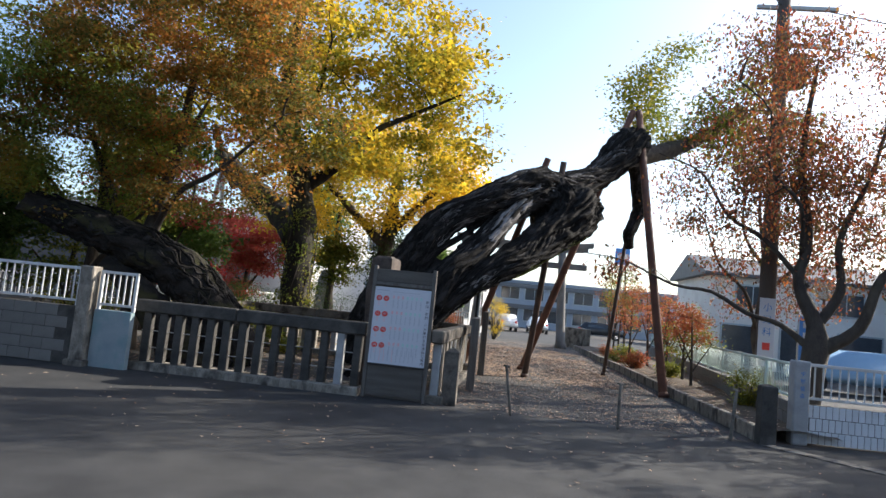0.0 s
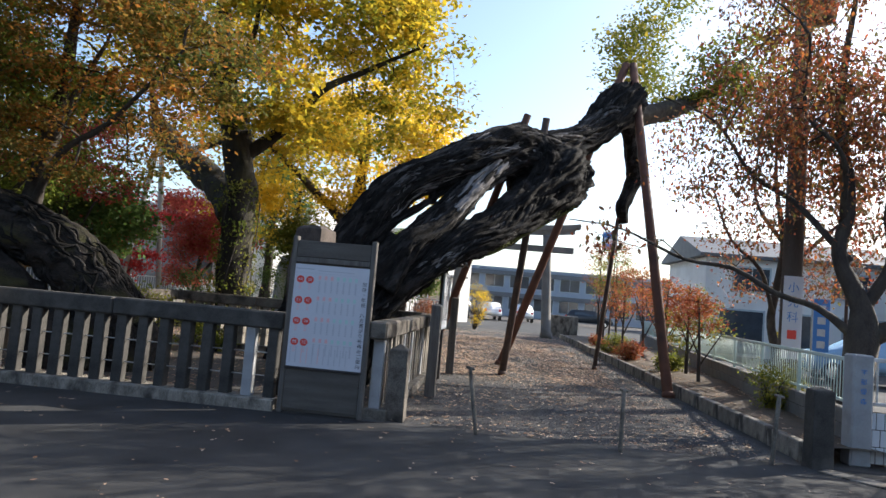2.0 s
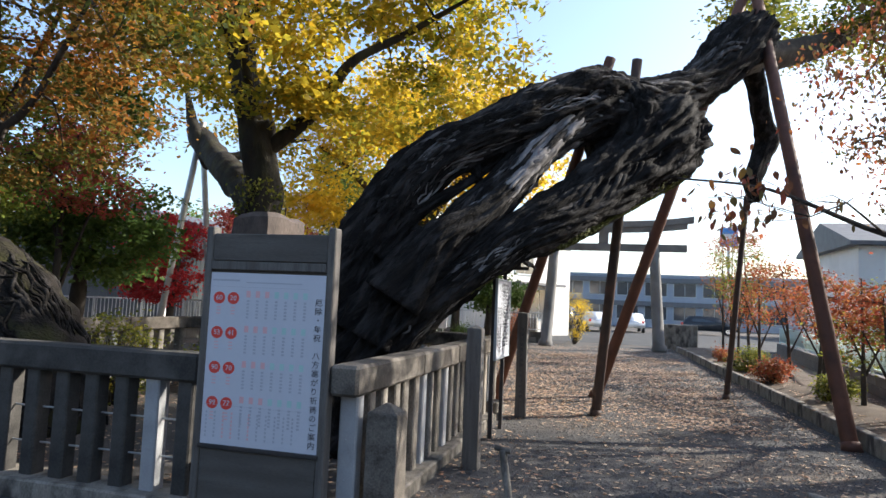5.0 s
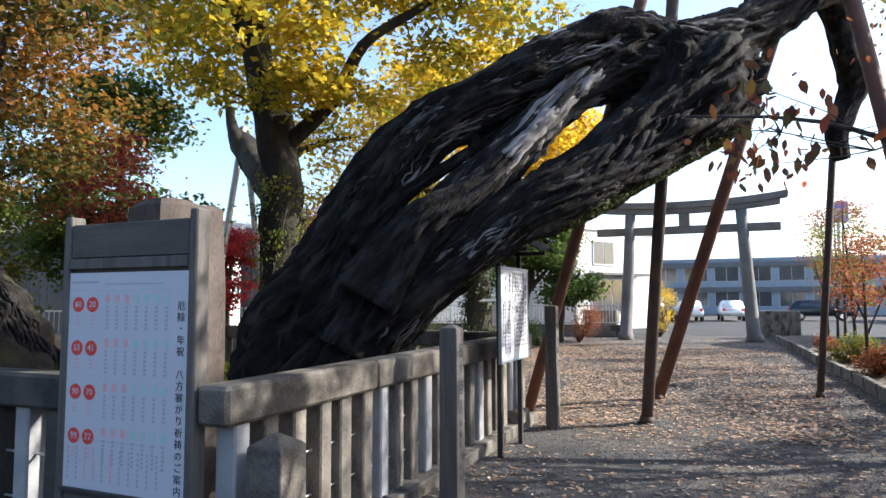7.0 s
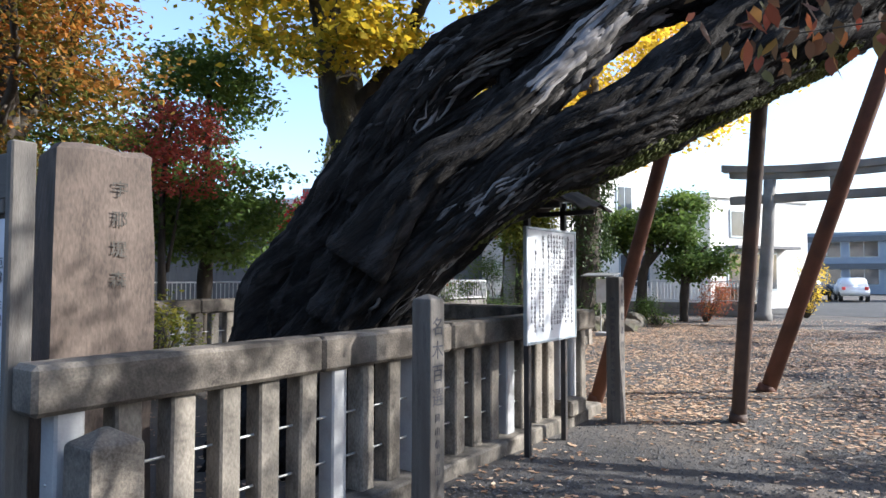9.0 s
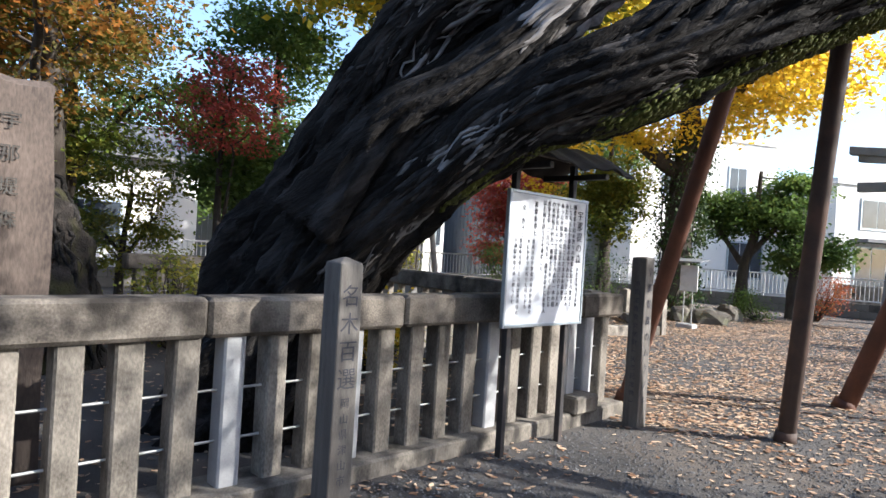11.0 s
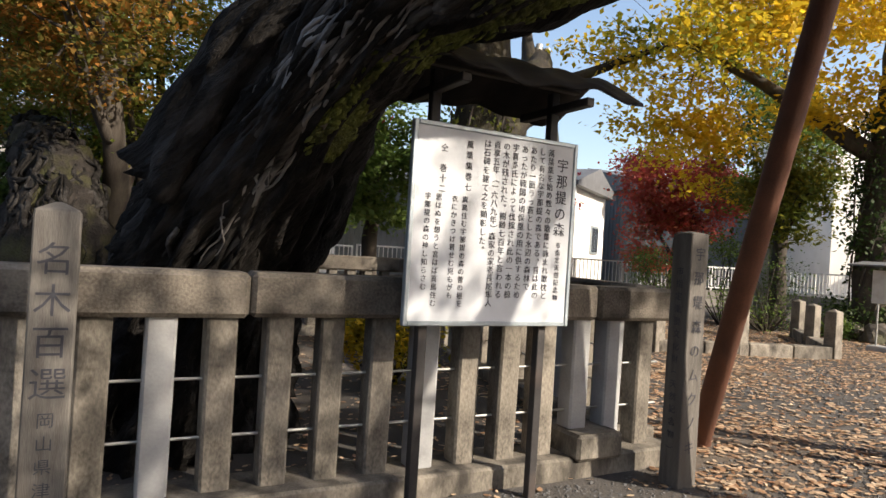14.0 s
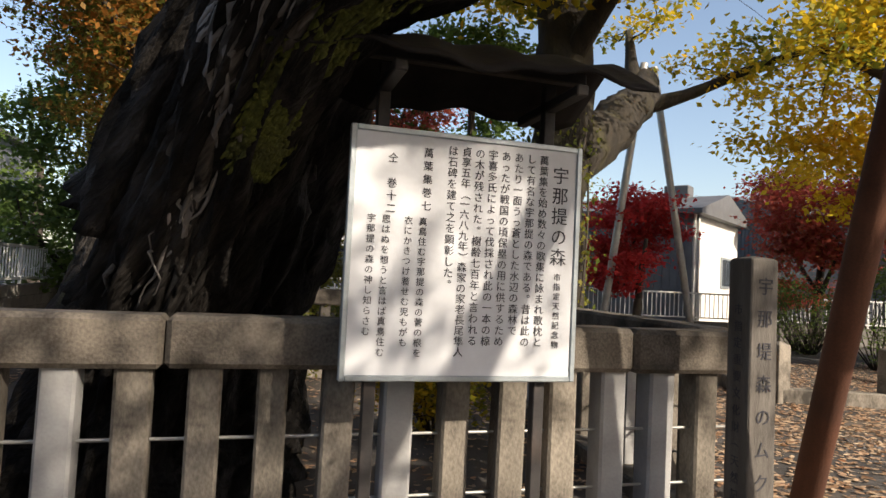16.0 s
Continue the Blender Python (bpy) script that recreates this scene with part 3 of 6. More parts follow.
HIND = [(9.0, 10.8, -0.3, 0.5), (9.12, 10.72, 0.6, 0.4), (9.24, 10.62, 1.1, 0.33), (9.54, 10.52, 1.57, 0.32), (9.72, 10.45, 2.0, 0.3), (9.98, 10.3, 2.45, 0.24)]
LIVE = [(16.3, 9.85, 6.3, 0.34), (17.2, 9.8, 6.55, 0.26), (18.4, 9.7, 6.95, 0.24), (19.6, 9.5, 7.5, 0.2), (20.8, 9.2, 8.3, 0.15), (21.6, 8.9, 9.2, 0.08)]
HANGING = [(16.6, 9.85, 6.4, 0.2), (17.05, 9.9, 5.95, 0.16), (17.2, 9.9, 5.45, 0.16), (17.45, 9.9, 5.0, 0.19), (17.3, 9.95, 4.6, 0.17), (17.0, 9.95, 4.15, 0.15), (17.1, 9.95, 3.75, 0.1)]
great = thing("leaning_tree", -2.0, 13.4, 0, "huge hollow old tree trunk leaning low over a fence", "tree")
_inv = Matrix.Translation((2.0, -13.4, 0))


def great_part(name, vf_list, material, label=""):
    s = Soup()
    for vs, fs in vf_list:
        s.add([_inv @ Vector(v) for v in vs], fs)
    return s.link(name, material, great, label)


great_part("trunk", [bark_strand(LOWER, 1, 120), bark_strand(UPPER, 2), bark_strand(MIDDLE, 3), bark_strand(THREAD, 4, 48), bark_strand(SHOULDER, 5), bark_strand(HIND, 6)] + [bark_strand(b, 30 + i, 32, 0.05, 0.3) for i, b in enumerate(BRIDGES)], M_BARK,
           "furrowed bark coloured black for shade, with sky showing through rotted holes")
great_part("branch", [bark_strand(LIVE, 7, 20, 0.09, 0.1, 1.0)], M_BARK2, "living branch with dark bark")
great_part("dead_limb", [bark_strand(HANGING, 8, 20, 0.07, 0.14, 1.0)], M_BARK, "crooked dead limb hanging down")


def fibre(rows, seed, count, rmin, rmax, g0=0.0, g1=6.28, squash=1.15, lo=0.05, hi=0.95, out=1.0):
    """Loose ridges and strips of bark that run along a strand."""
    q = spline(rows, 0.07)
    rnd = random.Random(seed)
    res = []
    for _ in range(count):
        a = rnd.uniform(lo, hi)
        long = rnd.random() < 0.55
        span = rnd.uniform(0.12, 0.3) if long else rnd.uniform(0.03, 0.1)
        i0, i1 = int(a * (len(q) - 1)), int(min(hi, a + span) * (len(q) - 1))
        if i1 - i0 < 6:
            continue
        g, w, rr = rnd.uniform(g0, g1), rnd.uniform(-0.5, 0.5), rnd.uniform(rmin, rmax) * (1.5 if long else 0.8)
        pts, rad = [], []
        for i in range(i0, i1 + 1):
            t = (i - i0) / (i1 - i0)
            p = Vector(uc(*q[i][:3]))
            d = (Vector(uc(*q[min(i + 1, len(q) - 1)][:3])) - Vector(uc(*q[max(i - 1, 0)][:3]))).normalized()
            ac = Vector((-0.78, 0.626, 0))
            ac = (ac - d * ac.dot(d)).normalized()
            b = d.cross(ac)
            gg = g + w * t + 0.4 * noise.noise(Vector((t * 3, seed, g))) + 0.06 * noise.noise(Vector((t * 11, seed + 4, g)))
            k = q[i][3] * out * (1.0 + 0.17 * noise.noise(Vector((t * 5, g, seed))))
            pts.append(p + (ac * math.cos(gg) * squash + b * math.sin(gg)) * k)
            rad.append(rr * (0.25 + math.sin(math.pi * t) ** 0.6) * (1 + 0.7 * noise.noise(Vector((t * 10, g, 2)))))
        res.append(tube_arrays(pts, rad, 6))
    return res


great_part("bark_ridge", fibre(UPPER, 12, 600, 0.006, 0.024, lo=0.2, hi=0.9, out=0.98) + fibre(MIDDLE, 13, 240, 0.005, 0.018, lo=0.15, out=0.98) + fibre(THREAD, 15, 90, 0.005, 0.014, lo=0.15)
           + fibre(LOWER, 17, 150, 0.005, 0.018, 2.5, 4.2, lo=0.22, hi=0.6, out=1.0), M_BARK_RIDGE, "loose grey-brown ridges of bark with highlights in the colour")["kind"] = "stuff"
# low ridges reuse the near-black bark, so their shade is in the colour
great_part("shaded_bark_ridge", fibre(LOWER, 11, 620, 0.005, 0.022, lo=0.2, out=0.97) + fibre(HIND, 14, 220, 0.005, 0.018, lo=0.36, out=0.97) + fibre(UPPER, 18, 120, 0.005, 0.02, lo=0.1, hi=0.3, out=0.97), M_BARK, "ridges of bark coloured dark for shade")["kind"] = "stuff"
# pale wood strips on the near side, also painted highlights of the bark
great_part("bare_wood_highlight", fibre(MIDDLE, 21, 60, 0.01, 0.032, 2.0, 4.3, lo=0.42, hi=0.8, out=1.03) + fibre(THREAD, 25, 50, 0.01, 0.03, 2.0, 4.5, lo=0.4, hi=0.8, out=1.03)
           + fibre(UPPER, 23, 60, 0.004, 0.012, 2.3, 3.9, lo=0.22, hi=0.6, out=1.04) + fibre(LOWER, 24, 50, 0.003, 0.009, 2.8, 3.9, lo=0.24, hi=0.5, out=1.03), M_BARK_PALE, "streaks of pale bare wood that double as painted highlights")["kind"] = "stuff"
_q = spline(LOWER, 0.05)
_r = random.Random(5)
_moss = []
for _i in range(len(_q)):
    if 0.36 < _i / len(_q) < 0.86:
        for _k in range(340):
            _g = _r.gauss(-1.85 + 0.18 * noise.noise(Vector((_i * 0.09, 3, 0))), 0.17)
            _p = Vector(uc(*_q[_i][:3])) + Vector((0.48, 0.58, 0.6)) * _r.uniform(-0.06, 0.06) + (Vector((-0.78, 0.626, 0)) * math.cos(_g) * 1.14 + Vector((-0.4, -0.5, 0.77)) * math.sin(_g)) * _q[_i][3] * _r.uniform(1.0, 1.17)
            _d = Vector((0.48, 0.58, 0.6)) * _r.uniform(0.012, 0.04)
            _moss.append(tube_arrays([_p - _d, _p, _p + _d], [0.004, _r.uniform(0.007, 0.018), 0.004], 4))
great_part("moss", _moss, M_MOSS, "green moss along the underside")["kind"] = "stuff"
_cl = sprays([(5.4, 21.8, 9.0, 3.0, 2.4, 1.9), (7.2, 22.0, 7.8, 2.0, 1.8, 1.3), (3.9, 20.8, 8.6, 1.5, 1.2, 1.3), (5.0, 21.2, 7.8, 1.7, 1.2, 1.0)], 320, 77)
_lq = spline(LIVE, 0.2)
boughs(np.array([uc(*r[:3]) for r in _lq[4:]]) - np.array([-2.0, 13.4, 0]), _cl - np.array([-2.0, 13.4, 0]), 0.016, 5).link("twig", M_BARK2, great)["kind"] = "stuff"
leaves("crown", _cl - np.array([-2.0, 13.4, 0]), 0.32, 12500, 0.12, L_YGREEN, great, 78)


# steel props under the great tree
def prop(p, q, r, material, label):
    e = thing("tree_prop", p[0], p[1], 0, label, "prop", "props of the great tree")
    v = Vector((p[0], p[1], 0))
    pole("pipe", Vector(p) - v - Vector((0, 0, 0.06)), Vector(q) - v, r, material, e, 18)
    s = Soup()
    d = (Vector(q) - Vector(p)).normalized()
    s.tube([d * 0.0 + Vector((0, 0, -0.02)), d * 0.1], [r * 1.25, r * 1.12], 18)
    s.link("foot", material, e)
    return e


prop((0.21, 16.86, 0), (0.72, 16.42, 5.42), 0.076, M_PROPDARK, "dark upright steel prop standing in the gravel path")
prop((0.13, 19.02, 0), (2.72, 19.25, 7.75), 0.1, M_PROP, "rust-brown slanting steel prop under the high limb")
prop((3.38, 15.8, 0), (2.88, 19.3, 7.75), 0.1, M_PROP, "rust-brown steel prop rising beside the stone kerb")
prop((-1.44, 17.02, 0), (0.33, 16.5, 5.5), 0.08, M_PROP, "rust-red slanting steel prop behind the carved post")
prop((2.57, 20.24, 0), (2.9, 20.1, 3.95), 0.055, M_PROPDARK, "thin dark steel prop under the hanging dead limb")

# ---------------------------------------------------------------- stone fences
_rnd = random.Random(8)
BAL = {}
for _k, _m in (("old", M_CONC), ("new", M_CONC_NEW), ("dark", M_CONC_D)):
    _bm = box(0.135, 0.135, 0.86, 0, 0, 0.1, 0.012)
    BAL[_k] = mesh_of(_bm, _m)


def stone_fence(name, a, b, offsets, pale, seams, label, plinth=0.36, old="old", rail=None):
    """A shrine fence: square stone balusters between a plinth and a heavy rail, tied by two thin rods."""
    a, b = Vector((*a, 0)), Vector((*b, 0))
    L = (b - a).length
    e = thing(name, a.x, a.y, 0, label, "fence", rz=math.degrees(math.atan2(b.y - a.y, b.x - a.x)))
    rnd = random.Random(len(offsets))
    part("plinth", box(L + 0.1, plinth, 0.16, L / 2, 0, -0.04, 0.015), M_CONC, e)
    cuts = [-0.1, *seams, L + 0.08]
    for s0, s1 in zip(cuts[:-1], cuts[1:]):
        part("rail", box(s1 - s0 - 0.006, 0.215, 0.215, (s0 + s1) / 2, rnd.uniform(-0.004, 0.004), 0.942 + rnd.uniform(-0.006, 0.006), 0.022), rail or M_RAIL, e)
    for i, s in enumerate(offsets):
        o = new("baluster", BAL["new" if i in pale else old])
        o.parent = e
        if i in pale:
            o["label"] = "pale replacement baluster"
        o.matrix_basis = pose(s, rnd.uniform(-0.008, 0.008), 0, 0, rnd.uniform(-0.5, 0.5), rnd.uniform(-2, 2)) @ Matrix.Diagonal((rnd.uniform(0.93, 1.06), 1, 1, 1))
    for z in (0.36, 0.64):
        pole("rod", (0, 0, z), (L, 0, z + 0.01), 0.008, M_GALV, e, 6)
    return e


# road fence takes the dark concrete: stained stone, plus its shade put into the colour
stone_fence("stone_fence", (-6.4, 10.76), (-2.55, 10.76), [0.12 + 0.283 * i for i in range(14)], {12}, [1.7], "weathered stone shrine fence facing the road, darkened for shade", old="dark", rail=M_CONC_D)
stone_fence("stone_fence", (-1.3, 10.72), (-1.3, 16.4), [0.07 + 0.272 * i for i in range(21)], {0, 6, 9, 14, 18, 19}, [1.52, 2.9, 4.45, 5.05],
            "weathered stone shrine fence along the gravel path")
stone_fence("stone_fence", (-1.6, 16.5), (-7.2, 17.2), [0.1 + 0.28 * i for i in range(20)], {3, 11}, [1.9, 3.7], "dark weathered stone fence behind the old tree")
stone_fence("stone_fence", (-7.3, 14.0), (-7.3, 17.1), [0.1 + 0.28 * i for i in range(11)], {4}, [1.5], "weathered stone fence at the far side of the enclosure")
part("end_block", box(0.4, 0.36, 0.16, 0, 0, 0, 0.02), M_CONC, thing("fence_footing", -1.28, 15.75, 0.1, "pale concrete footing block at the fence end", "footing"))


# ---------------------------------------------------------------- notice board
nb = thing("notice_board", -1.925, 10.655, 0, "grey wooden notice board with a printed calendar sheet", "notice board")
part("panel", box(0.925, 0.05, 2.02, 0, 0.0, 0.0, 0.006), M_BOARDWOOD, nb)
part("side_post", box(0.06, 0.1, 2.13, -0.49, 0, -0.02, 0.008), M_WOODGREY, nb)
part("side_post", box(0.06, 0.1, 2.13, 0.49, 0, -0.02, 0.008), M_WOODGREY, nb)
part("top_board", box(0.918, 0.06, 0.2, 0, -0.012, 1.86, 0.006), M_BOARDWOOD, nb)
part("batten", box(0.918, 0.035, 0.06, 0, -0.04, 1.795, 0.004), M_WOODGREY, nb)
part("lower_panel", box(0.915, 0.04, 0.48, 0, -0.02, 0.03, 0.006), M_BOARDWOOD, nb, "dark stained lower panel")
part("ledge", box(0.95, 0.05, 0.03, 0, -0.035, 0.51, 0.005), M_BLACKMETAL, nb)
nt = thing("notice_sheet", -1.925, 10.615, 0.54, "white printed sheet with red number discs and fine columns", "notice")
nt.matrix_basis = nt.matrix_basis @ Matrix.Diagonal((1.107, 1, 1.027, 1))
part("paper", box(0.885, 0.004, 1.2, 0, 0, 0, 0.0), M_NOTICE, nt)


def face_mark(w, h, x, z, material, parent, name="print"):
    part(name, box(w, 0.001, h, x, -0.0032, z, 0), material, parent)


for _i, _row in enumerate((("60", "20"), ("53", "41"), ("90", "70"), ("99", "77"))):
    for _j, _num in enumerate(_row):
        _x, _z = -0.345 + 0.105 * _j, 1.02 - 0.245 * _i
        _bm = bmesh.new()
        bmesh.ops.create_cone(_bm, cap_ends=True, segments=28, radius1=0.043, radius2=0.043, depth=0.001, matrix=pose(_x, -0.003, _z, 90, 0, 0))
        part("number_disc", _bm, M_RED, nt, "red disc")
        _me = text_mesh(_num, 0.05)
        _me.materials.append(M_NOTICE)
        _o = new("lettering", _me)
        _o.parent = nt
        _o.matrix_basis = pose(_x, -0.0045, _z, 90, 0, 0)
        for _k in range(3):
            face_mark(0.03, 0.008, _x, _z - 0.07 - 0.022 * _k, M_PINK, nt)
for _c in range(7):
    _x = -0.13 + 0.068 * _c
    for _i in range(4):
        _top = 1.08 - 0.245 * _i
        face_mark(0.03, 0.045, _x, _top - 0.05, (M_PINK if _c < 3 else M_GREENINK), nt)
        for _k in range(6):
            face_mark(0.018, 0.013, _x, _top - 0.082 - 0.023 * _k, M_GREYINK, nt)
for _c in range(11):
    for _k in range(7):
        face_mark(0.012, 0.016, -0.38 + 0.062 * _c, 0.21 - 0.027 * _k, M_PINK if _c in (2, 3, 5) else M_GREYINK, nt)
face_mark(0.72, 0.002, -0.06, 0.27, M_GREYINK, nt, "rule")
face_mark(0.72, 0.002, -0.06, 1.1, M_GREYINK, nt, "rule")
face_mark(0.2, 0.012, -0.3, 1.14, M_GREYINK, nt)
face_mark(0.4, 0.008, 0.05, 1.13, M_GREYINK, nt)
column(nt, "厄除・年祝 八方塞がり祈祷のご案内", pose(0.375, -0.004, 1.04, 90, 0, 0), 0.052, M_INK, 1.15)


# ---------------------------------------------------------------- carved posts
def square_post(name, x, y, w, h, tip, material, label, rz=0.0, tilt=0.0, category="post"):
    e = thing(name, x, y, 0, label, category, rz=rz)
    bm = bmesh.new()
    k = w / 2
    rings = [(k * 1.04, -0.1), (k, 0.3), (k * 0.98, h - tip - 0.02), (k * 0.94, h - tip), (0.012, h)]
    vs = [[bm.verts.new((sx * r + noise.noise(Vector((z * 2, sx, sy + x))) * 0.004, sy * r, z)) for sx, sy in ((-1, -1), (1, -1), (1, 1), (-1, 1))] for r, z in rings]
    for a, b in zip(vs[:-1], vs[1:]):
        for i in range(4):
            bm.faces.new((a[i], a[(i + 1) % 4], b[(i + 1) % 4], b[i]))
    bm.faces.new(vs[-1])
    bmesh.ops.bevel(bm, geom=[ed for ed in bm.edges if ed.is_valid], offset=0.006, segments=1, affect="EDGES")
    part("shaft", bm, material, e)
    return e


fp = square_post("wooden_marker_post", -0.85, 12.83, 0.155, 1.41, 0.03, M_WOODGREY, "grey weathered square wooden post lettered in black")
column(fp, "名木百選", pose(0.0785, 0, 1.27, 90, 0, 90), 0.125, M_INK, 1.2)
column(fp, "岡山県津山市", pose(0.0785, 0.0, 0.66, 90, 0, 90), 0.06, M_INK, 1.4)
wp = square_post("carved_marker_post", -0.84, 16.14, 0.15, 1.53, 0.012, M_WOODGREY, "tall grey square post carved with the tree's name")
column(wp, "宇那堤森のムクノキ", pose(0.0775, 0.0, 1.46, 90, 0, 90), 0.085, M_INK, 1.7)
column(wp, "市指定重要文化財(天然記念物)", pose(0.0, -0.0775, 1.32, 90, 0, 0), 0.052, M_INK, 1.45)
square_post("stone_stub_post", -1.04, 10.84, 0.23, 0.9, 0.06, M_RAIL, "short weathered stone post with a pyramid top")
square_post("stone_gate_post", 3.78, 10.72, 0.23, 0.88, 0.03, M_CONC_D, "dark lichen-stained stone post beside the kerb")


def stake(x, y, h, lean, label):
    e = thing("stake", x, y, 0, label, "stake", "stakes at the path entrance")
    pole("rod", (0, 0, -0.05), (lean, 0, h), 0.024, M_CONC, e, 10)
    pole("cap", (lean - 0.05, 0, h + 0.012), (lean + 0.05, 0, h - 0.006), 0.017, M_CONC, e, 8)
    return e


stake(-0.03, 10.5, 0.73, -0.13, "thin leaning grey metal stake in the gravel")
stake(1.57, 10.42, 0.66, 0.0, "thin upright grey metal stake in the gravel")
stake(3.25, 10.62, 0.74, 0.05, "thin grey metal stake near the kerb")

# ---------------------------------------------------------------- explanation board with its own roof
sb = thing("explanation_board", -0.92, 14.777, 0, "white lettered board on dark steel legs under a small roof", "sign board", rz=90)
part("face", box(0.97, 0.02, 0.975, 0, -0.004, 0.958, 0.002), M_PAPER, sb)
for _x in (-0.49, 0.49):
    part("frame", box(0.024, 0.036, 1.005, _x, -0.004, 0.945, 0.004), M_ALU, sb)
for _z in (0.945, 1.926):
    part("frame", box(0.956, 0.036, 0.024, 0, -0.004, _z, 0.004), M_ALU, sb)
for _x in (-0.37, 0.36):
    part("leg", box(0.05, 0.05, 2.3, _x, 0.045, -0.08, 0.004), M_BLACKMETAL, sb)
_s = Soup()
_nu, _nv = 26, 12
for _lay in (0, 1):
    for _j in range(_nv + 1):
        for _i in range(_nu + 1):
            _u, _v = -0.84 + 1.5 * _i / _nu, -1 + 2 * _j / _nv
            _z = 2.35 - 0.19 * abs(_v) ** 1.15 + 0.022 * math.sin(_u * 8 + _v) * abs(_v) + 0.012 * math.sin(_u * 21) - 0.018 * _lay
            _s.v.append((_u, _v * 0.36 + 0.03, _z))
_m = (_nu + 1) * (_nv + 1)
for _j in range(_nv):
    for _i in range(_nu):
        _a = _j * (_nu + 1) + _i
        _s.f.append((_a, _a + 1, _a + _nu + 2, _a + _nu + 1))
        _s.f.append((_m + _a, _m + _a + _nu + 1, _m + _a + _nu + 2, _m + _a + 1))
_edge = [i for i in range(_nu + 1)] + [j * (_nu + 1) + _nu for j in range(1, _nv + 1)] + [_nv * (_nu + 1) + i for i in range(_nu - 1, -1, -1)] + [j * (_nu + 1) for j in range(_nv - 1, 0, -1)]
for _a, _b in zip(_edge, _edge[1:] + _edge[:1]):
    _s.f.append((_a, _m + _a, _m + _b, _b))
_s.link("roof", M_ROOF, sb, "curled dark metal roof")
part("ridge_beam", box(1.24, 0.05, 0.05, -0.09, 0.045, 2.24, 0.005), M_BLACKMETAL, sb)
part("cross_arm", box(0.05, 0.6, 0.045, -0.37, 0.03, 2.1, 0.005), M_BLACKMETAL, sb)
part("cross_arm", box(0.05, 0.6, 0.045, 0.36, 0.03, 2.1, 0.005), M_BLACKMETAL, sb)
SF = -0.0165
column(sb, "宇那提の森", pose(0.405, SF, 1.86, 90, 0, 0), 0.078, M_INK, 1.12)
column(sb, "市指定天然記念物", pose(0.405, SF, 1.405, 90, 0, 0), 0.034, M_INK, 1.2)
_cols = ["萬葉集を始め数々の歌集に詠まれ歌枕と", "して有名な宇那提の森である。昔は此の", "あたり一面うっ蒼とした水辺の森林で", "あったが戦国の頃保塁の用に供するため",
         "宇喜多氏によって伐採され此の一本の椋", "の木が残された。樹齢七百年と言われる", "貞享五年（一六八九年）森家の家老長尾隼人", "は石碑を建て之を顕彰した。"]
for _i, _c in enumerate(_cols):
    column(sb, _c, pose(0.325 - 0.058 * _i, SF, 1.9, 90, 0, 0), 0.043, M_INK, 0.86 / (0.043 * max(19, len(_c))))
column(sb, "萬葉集巻七", pose(-0.185, SF, 1.885, 90, 0, 0), 0.042, M_INK, 1.28)
column(sb, "真鳥住む宇那提の森の菅の根を", pose(-0.195, SF, 1.6, 90, 0, 0), 0.036, M_INK, 1.12)
column(sb, "衣にかきつけ着せむ児もがも", pose(-0.255, SF, 1.6, 90, 0, 0), 0.036, M_INK, 1.12)
column(sb, "仝 巻十二", pose(-0.33, SF, 1.85, 90, 0, 0), 0.042, M_INK, 1.2)
column(sb, "思はぬを想うと言はば真鳥住む", pose(-0.345, SF, 1.6, 90, 0, 0), 0.036, M_INK, 1.12)
column(sb, "宇那提の森の神し知らさむ", pose(-0.405, SF, 1.6, 90, 0, 0), 0.036, M_INK, 1.12)

# ---------------------------------------------------------------- inscribed stone monument
mo = thing("stone_monument", -2.44, 11.47, 0, "tall weathered stone monument with a carved inscription", "monument", rz=84)
_bm = bmesh.new()
_prof = [(-0.3, 0.31, -0.2, 0.2), (0.6, 0.3, -0.2, 0.2), (1.2, 0.295, -0.2, 0.19), (1.7, 0.29, -0.2, 0.19), (2.2, 0.285, -0.195, 0.18), (2.27, 0.28, -0.19, 0.17), (2.31, 0.24, -0.15, 0.12)]
_vs = []
for _z, _w, _f, _b in _prof:
    _ring = []
    for _k in range(24):
        _t = _k / 24 * 4
        _sd, _ft = int(_t), _t % 1
        _x, _y = ((-_w + 2 * _w * _ft, _f), (_w, _f + (_b - _f) * _ft), (_w - 2 * _w * _ft, _b), (-_w, _b + (_f - _b) * _ft))[_sd]
        _j = 0.05 if _sd != 0 else 0.008
        _ring.append(_bm.verts.new((_x + _j * noise.noise(Vector((_x * 3, _z * 3, _y))), _y + _j * noise.noise(Vector((_x * 3, _z * 2, 4))), _z + (0.04 * noise.noise(Vector((_x * 4, _y * 4, 9))) if _z > 2 else 0))))
    _vs.append(_ring)
for _a, _b in zip(_vs[:-1], _vs[1:]):
    for _i in range(24):
        _bm.faces.new((_a[_i], _a[(_i + 1) % 24], _b[(_i + 1) % 24], _b[_i]))
_bm.faces.new(_vs[-1])
part("stone", _bm, M_STONE, mo)
column(mo, "宇那堤森", pose(0.07, -0.2095, 2.14, 90, 0, 0), 0.105, M_CONC_D, 1.75)


# ---------------------------------------------------------------- torii gate
to = thing("torii_gate", -0.12, 34.5, 0, "large grey stone torii gate over the path", "torii")
